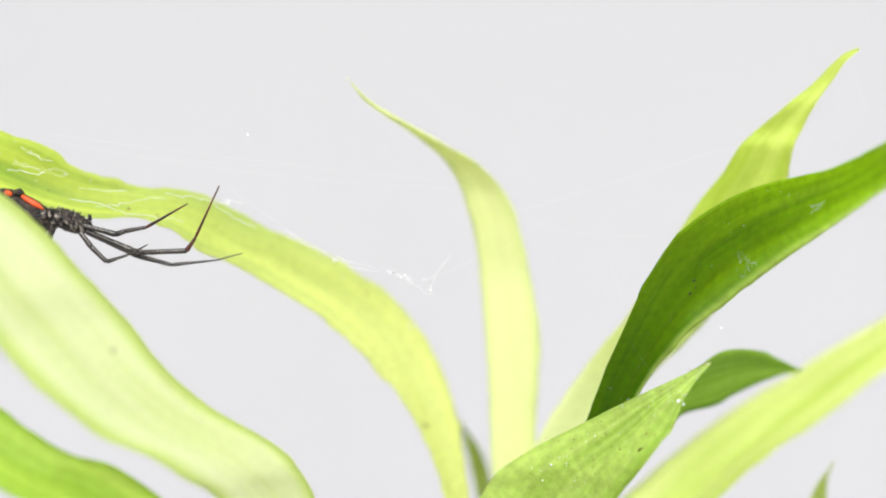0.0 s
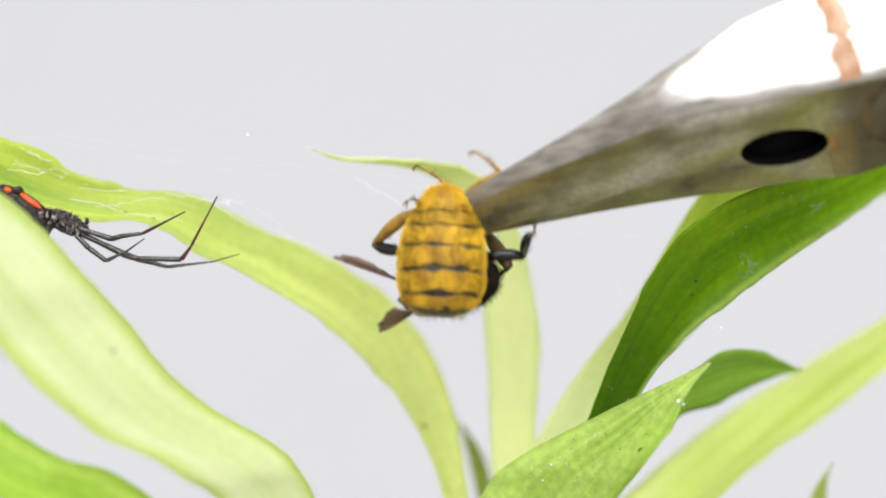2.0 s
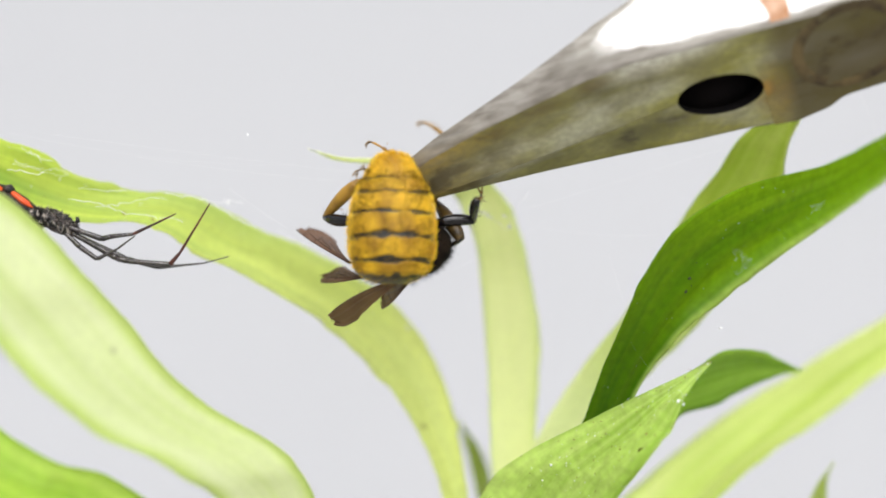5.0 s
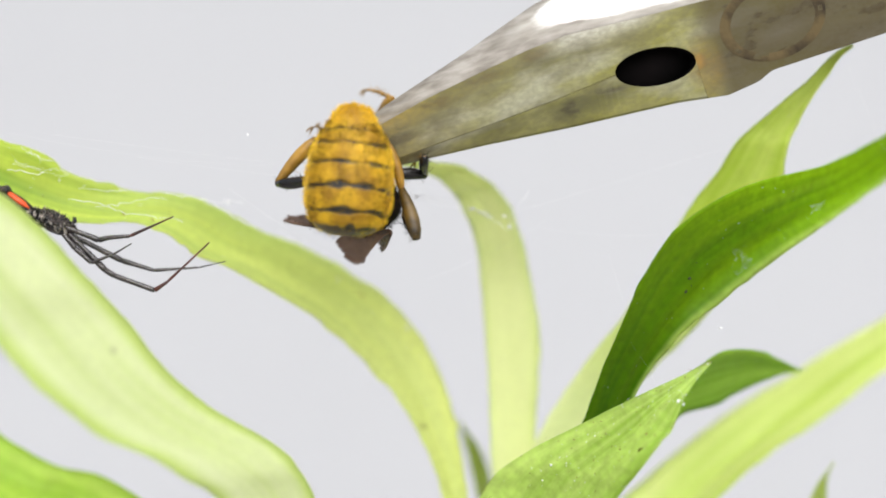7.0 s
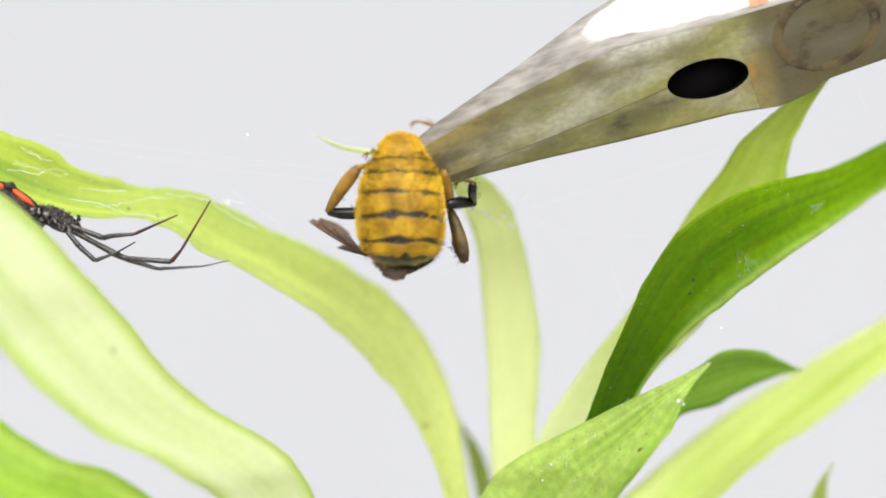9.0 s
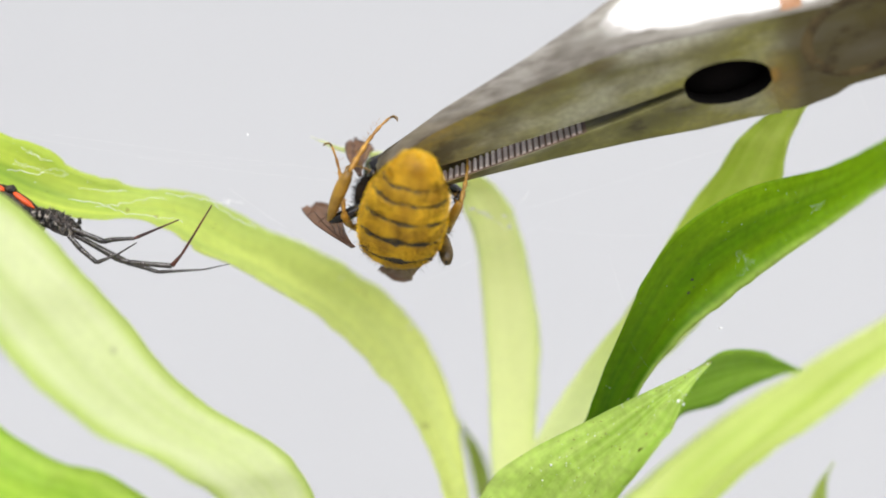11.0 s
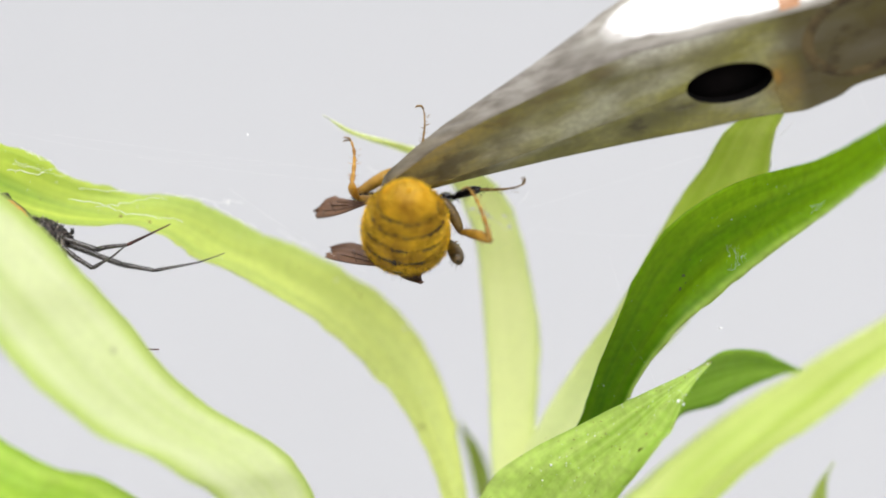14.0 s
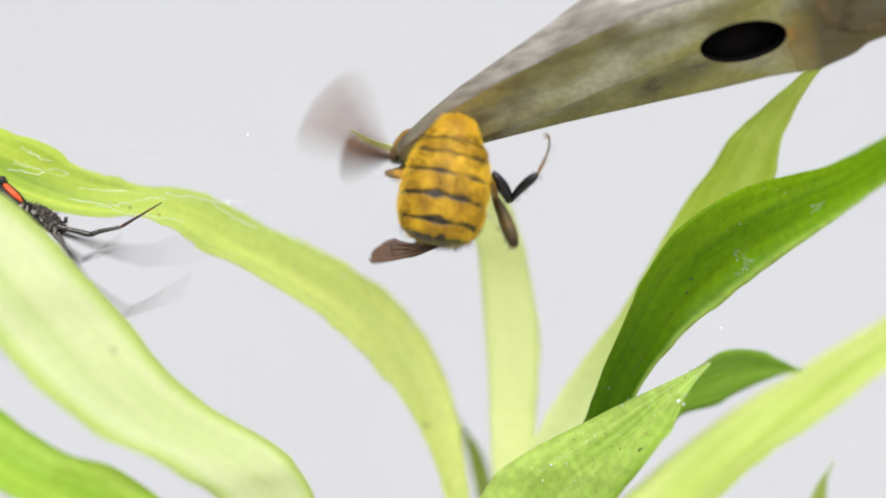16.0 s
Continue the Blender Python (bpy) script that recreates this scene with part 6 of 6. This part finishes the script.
    bends = [  # seconds, bend, x, y, z
        (0, 105, 2.9, 1.4, -2.0), (1.1, 105, 2.9, 1.4, -2.0), (1.5, 105, 2.6, 1.4, 0.8), (4.7, 105, 2.6, 1.4, 0.8), (6.7, 105, 1.6, 1.4, 0.4), (8.6, 105, 1.6, 1.4, 0.4), (9.0, 105, 0.4, 1.4, -0.4),
        (9.2, 105, 0.4, 1.4, -0.4), (11.5, 100, -1.5, 2.4, 0.6), (12.0, 98, -1.7, 1.6, 0.9), (12.3, 96, -2, 2, 0.5), (12.4, 45, 0, 6, 0), (12.5, 95, -1.2, 1.4, -0.8), (13.0, 93, 0.5, 1.4, 1.0),
        (13.5, 100, 2.9, 1.4, 3.6), (14.0, 28, 0.5, 1.4, 1.0), (14.2, 40, 0, 1.4, 0), (14.4, 52, -0.3, 1.4, 0), (14.5, 48, -0.4, 0, -0.2), (14.6, 22, -1.2, -1.5, 2.0), (14.7, 14, -1.0, -1.5, 2.2),
        (14.8, 16, -2.2, -1.5, 2.2), (14.9, 20, -1.8, -1.5, 2.4), (15.0, 42, 0, 2.2, 0), (15.1, 40, 0, 1.4, 1.0), (15.2, 26, 0, -0.5, 1.6), (15.3, 75, 0.4, 1.4, 0), (15.4, 70, 0.4, 1.4, 0),
        (15.5, 42, 0, 3, 0), (15.6, 42, 0, 3.6, 0), (15.8, 60, 0, 4, 0), (16.0, 105, 0.6, 1.4, 0),
    ]
    walk(thorax, [(t, pose(x * MM, y * MM, (z - 4.6) * MM, a, 0, 0)) for t, a, x, y, z in bends])

    def beat(rows, ob, depth):
        out = []
        for t in sorted(set([r[0] for r in rows] + [round(12.2 + 0.1 * k, 1) for k in range(38)])):
            x, z, a, tilt, twist = between(rows, t)
            p, s = between(BEE_ROWS, t)[3:5]
            y = depth
            if ob == FORE_RIGHT and 14.2 < t < 15.25 and t != 15.0:
                y, tilt = -4.4, -tilt
            m = Matrix.Translation((x * MM, y * MM, z * MM)) @ pose(0, 0, 0, 0, -a, 0) @ pose(0, 0, 0, twist, 0, tilt)
            out.append((t, pose(0, 0, 0, p, 0, s).inverted() @ m))
        out = [(0, out[0][1])] + out
        if out[-1][0] < 16:
            out.append((16.0, out[-1][1]))
        walk(ob, out)

    beat(FORE_LEFT_ROWS, FORE_LEFT, 2.0)
    beat(HIND_LEFT_ROWS, HIND_LEFT, 3.4)
    beat(FORE_RIGHT_ROWS, FORE_RIGHT, 2.0)
    beat(HIND_RIGHT_ROWS, HIND_RIGHT, 2.6)

    def stride(limb, rows):
        """Hip, knee, ankle and toe of a three-jointed leg; what looks short reaches back or forth."""
        ts = sorted(set([r[0] for r in rows] + [16.0] + [5.1, 5.5, 5.9, 6.3] + [9.2 + 0.1 * k for k in range(68)]))
        bones, keys = limb[:3], [[], [], []]
        for t in ts:
            p, s = between(BEE_ROWS, t)[3:5]
            v = between(rows, t)
            at = Vector((v[0], limb[4], v[1]))
            if limb is LEG_B:
                at.y = between([(0, 8.5), (9.2, 8.5), (11.0, 2.2), (16, 2.2)], t)[0]
            if limb is LEG_H:
                at.y = between([(0, 2.6), (12.1, 2.6), (12.5, 7.5), (13.0, 3.5), (13.5, 4.0), (14.0, 7.5), (14.5, 4.0), (15.0, 8.5), (15.5, 8.5), (16.0, 5.0)], t)[0]
            world = []
            for k in range(3):
                d = Vector((v[2 * k + 2] - at.x, 0, v[2 * k + 3] - at.z))
                size = limb[3][k]
                far = min(d.length, size * 0.999)
                if d.length < 0.05:
                    d = Vector((1, 0, 0))
                d = d.normalized() * far + Vector((0, (1, -1, 1)[k] * math.sqrt(size * size - far * far), 0))
                x = d.normalized()
                y = (Vector((0, 1, 0)) - x * x.y).normalized()
                z = x.cross(y)
                world.append(Matrix.Translation(at * MM) @ Matrix((x, y, z)).transposed().to_4x4())
                at = at + x * size
            keys[0].append((t, pose(0, 0, 0, p, 0, s).inverted() @ world[0]))
            keys[1].append((t, world[0].inverted() @ world[1]))
            keys[2].append((t, world[0].inverted() @ world[2]))
        for ob, rs in zip(bones, keys):
            walk(ob, rs)

    for limb, rows in ((LEG_A, LEG_A_ROWS), (LEG_B, LEG_B_ROWS), (LEG_C, LEG_C_ROWS), (LEG_D, LEG_D_ROWS), (LEG_E, LEG_E_ROWS), (LEG_H, LEG_H_ROWS)):
        stride(limb, rows)

    # the loose silk clings to the bee once it is dipped into the web
    walk(LOOSE, [(0, still), (1.3, still), (1.7, pose(0.005, 0.004, 0.004)), (2.5, pose(0.010, 0.005, 0.008)), (16, pose(0.010, 0.005, 0.008))])

    # spider
    spider.scale = (0.95, 0.95, 0.95)
    walk(spider, [(t, pose(x * MM, -0.006, z * MM, 0, a, 0)) for t, x, z, a in SPIDER_ROWS])

    def reach(ob, rows):
        """Rows: seconds and turn of a leg against its first stance."""
        o = ob.location.copy()
        ts = sorted(set([r[0] for r in SPIDER_ROWS] + [r[0] for r in rows]))
        walk(ob, [(t, Matrix.Translation(o) @ pose(0, 0, 0, 0, -between(rows, t)[0] - between(SPIDER_ROWS, t)[2], 0)) for t in ts])

    reach(S1, [(0, 0), (1, 0), (2.5, -4), (3.5, -4.6), (4.5, -4), (7.5, -6), (9, -6), (12.5, -8), (13, -13), (14, -4), (14.5, -10), (15, -11), (15.5, -2), (16, 1)])
    reach(S2, [(0, 0), (1, 0), (1.5, -1), (2.5, -5), (3.5, -5.4), (4.5, -7), (6.6, -6), (7.0, -22), (7.3, -6), (9, -6), (12, -7), (12.5, -10), (13, -14.6), (13.4, -14), (13.7, -45), (14, -66), (14.5, -43), (15, -30), (15.5, -28), (15.9, -36), (15.967, -22), (16, -40)])
    reach(S3, [(0, 0), (1, 0), (2.5, 1), (3.5, 0), (4.5, 0), (7.5, -2.7), (9, -2.7), (12.5, -3), (13, -4), (13.5, 0), (14, 4.6), (14.5, 6), (15, 9), (15.5, 10), (15.9, 2), (15.967, -14), (16, 6)])
    reach(S4, [(0, 0), (1, 0), (2.5, 11), (3.5, 11), (4.5, 10), (7.5, 1), (9, 2), (12.5, 5), (13, 12), (14, 12), (15, 0), (15.9, 6), (15.967, 24), (16, 4)])

    # leaves that sway as the web is pulled
    def sway(ob, rows, rest):
        walk(ob, [(t, pose(rest[0] * MM, rest[1] * MM, rest[2] * MM, 0, -a, 0)) for t, a in rows])

    sway(ARCHING, [(0, 0), (1.0, 0), (1.5, -0.1), (2.0, 0.5), (3.5, 0.2), (4.5, 0.6), (7.0, 0.75), (7.5, 0.35), (8.0, 0.9), (8.5, 0.9), (9.0, 0), (11.5, 0.2), (12.0, 0.15), (12.5, 0.7), (13.0, -0.3), (13.5, 1.0), (14.0, 1.1), (14.5, 1.1), (15.0, 0), (16.0, -0.2)], ARCHING_LEAF[0])
    sway(LOW, [(0, 0), (1.0, 0), (1.5, 0.8), (3.5, 1.8), (4.5, 2.2), (7.0, 3.0), (7.5, 2.0), (8.5, 3.4), (9.0, 1.4), (11.5, 2.2), (12.0, 2.2), (12.5, 3.4), (13.0, 1.0), (13.5, 3.2), (14.5, 3.5), (15.2, 1.5), (16.0, 0.2)], LOW_LEAF[0])
    sway(DARK, [(0, 0), (1.0, 0), (2.0, -0.3), (3.0, 0.3), (4.5, 0.7), (7.0, 0.7), (7.5, 0.2), (8.5, 1.5), (9.0, 0.1), (11.5, 0.3), (12.0, 0.2), (12.5, 1.2), (13.0, -0.4), (13.5, 2.0), (14.5, 0.9), (15.5, -0.9), (16.0, 0.5)], DARK_LEAF[0])
    sway(UPRIGHT, [(0, 0), (1.0, 0), (1.5, 0.4), (2.5, 0.5), (3.5, 0.7), (4.5, 0.6), (7.0, 0.6), (7.5, 0.5), (8.5, 0.9), (9.0, 0.3), (11.5, 0.7), (12.0, 0.7), (12.5, 1.5), (13.0, 0.6), (13.5, 2.2), (14.5, 2.4), (15.0, 0.6), (15.5, 0.8), (16.0, 1.5)], UPRIGHT_LEAF[0])
    droop = [(0, 0), (1.0, 0), (1.2, 2), (1.5, 14), (2.0, 28), (2.5, 14), (3.0, 24), (3.5, 26), (4.0, 30), (4.5, 29), (7.0, 27), (7.5, 25), (8.0, 23), (8.5, 25), (9.0, 23), (11.5, 24), (12.0, 22), (12.5, 26), (13.0, 31), (13.5, 24), (14.0, 16), (14.5, 24), (15.0, 28), (15.5, 28), (16.0, 24)]
    swing = [(0, 0), (12.1, 0), (12.5, 18), (13.0, 25), (13.5, 12), (14.0, 3), (14.5, 20), (15.0, 20), (15.5, 26), (16.0, 26)]
    chain = [(t, still) for t, a in droop]
    last = 0
    for k, (ob, share) in enumerate(zip(MID_PIECES, (0.14, 0.2, 0.22, 0.2, 0.14, 0.1))):
        shift = Matrix.Translation((Vector(MID_LEAF[JOINTS[k]][:3]) - Vector(MID_LEAF[last][:3])) * MM)
        last = JOINTS[k]
        chain = [(t, m @ shift @ pose(0, 0, 0, 0, -a * share * 1.05, between(swing, t)[0] * (0.10, 0.18, 0.24, 0.24, 0.18, 0.06)[k])) for (t, m), (_, a) in zip(chain, droop)]
        walk(ob, chain)


motions()
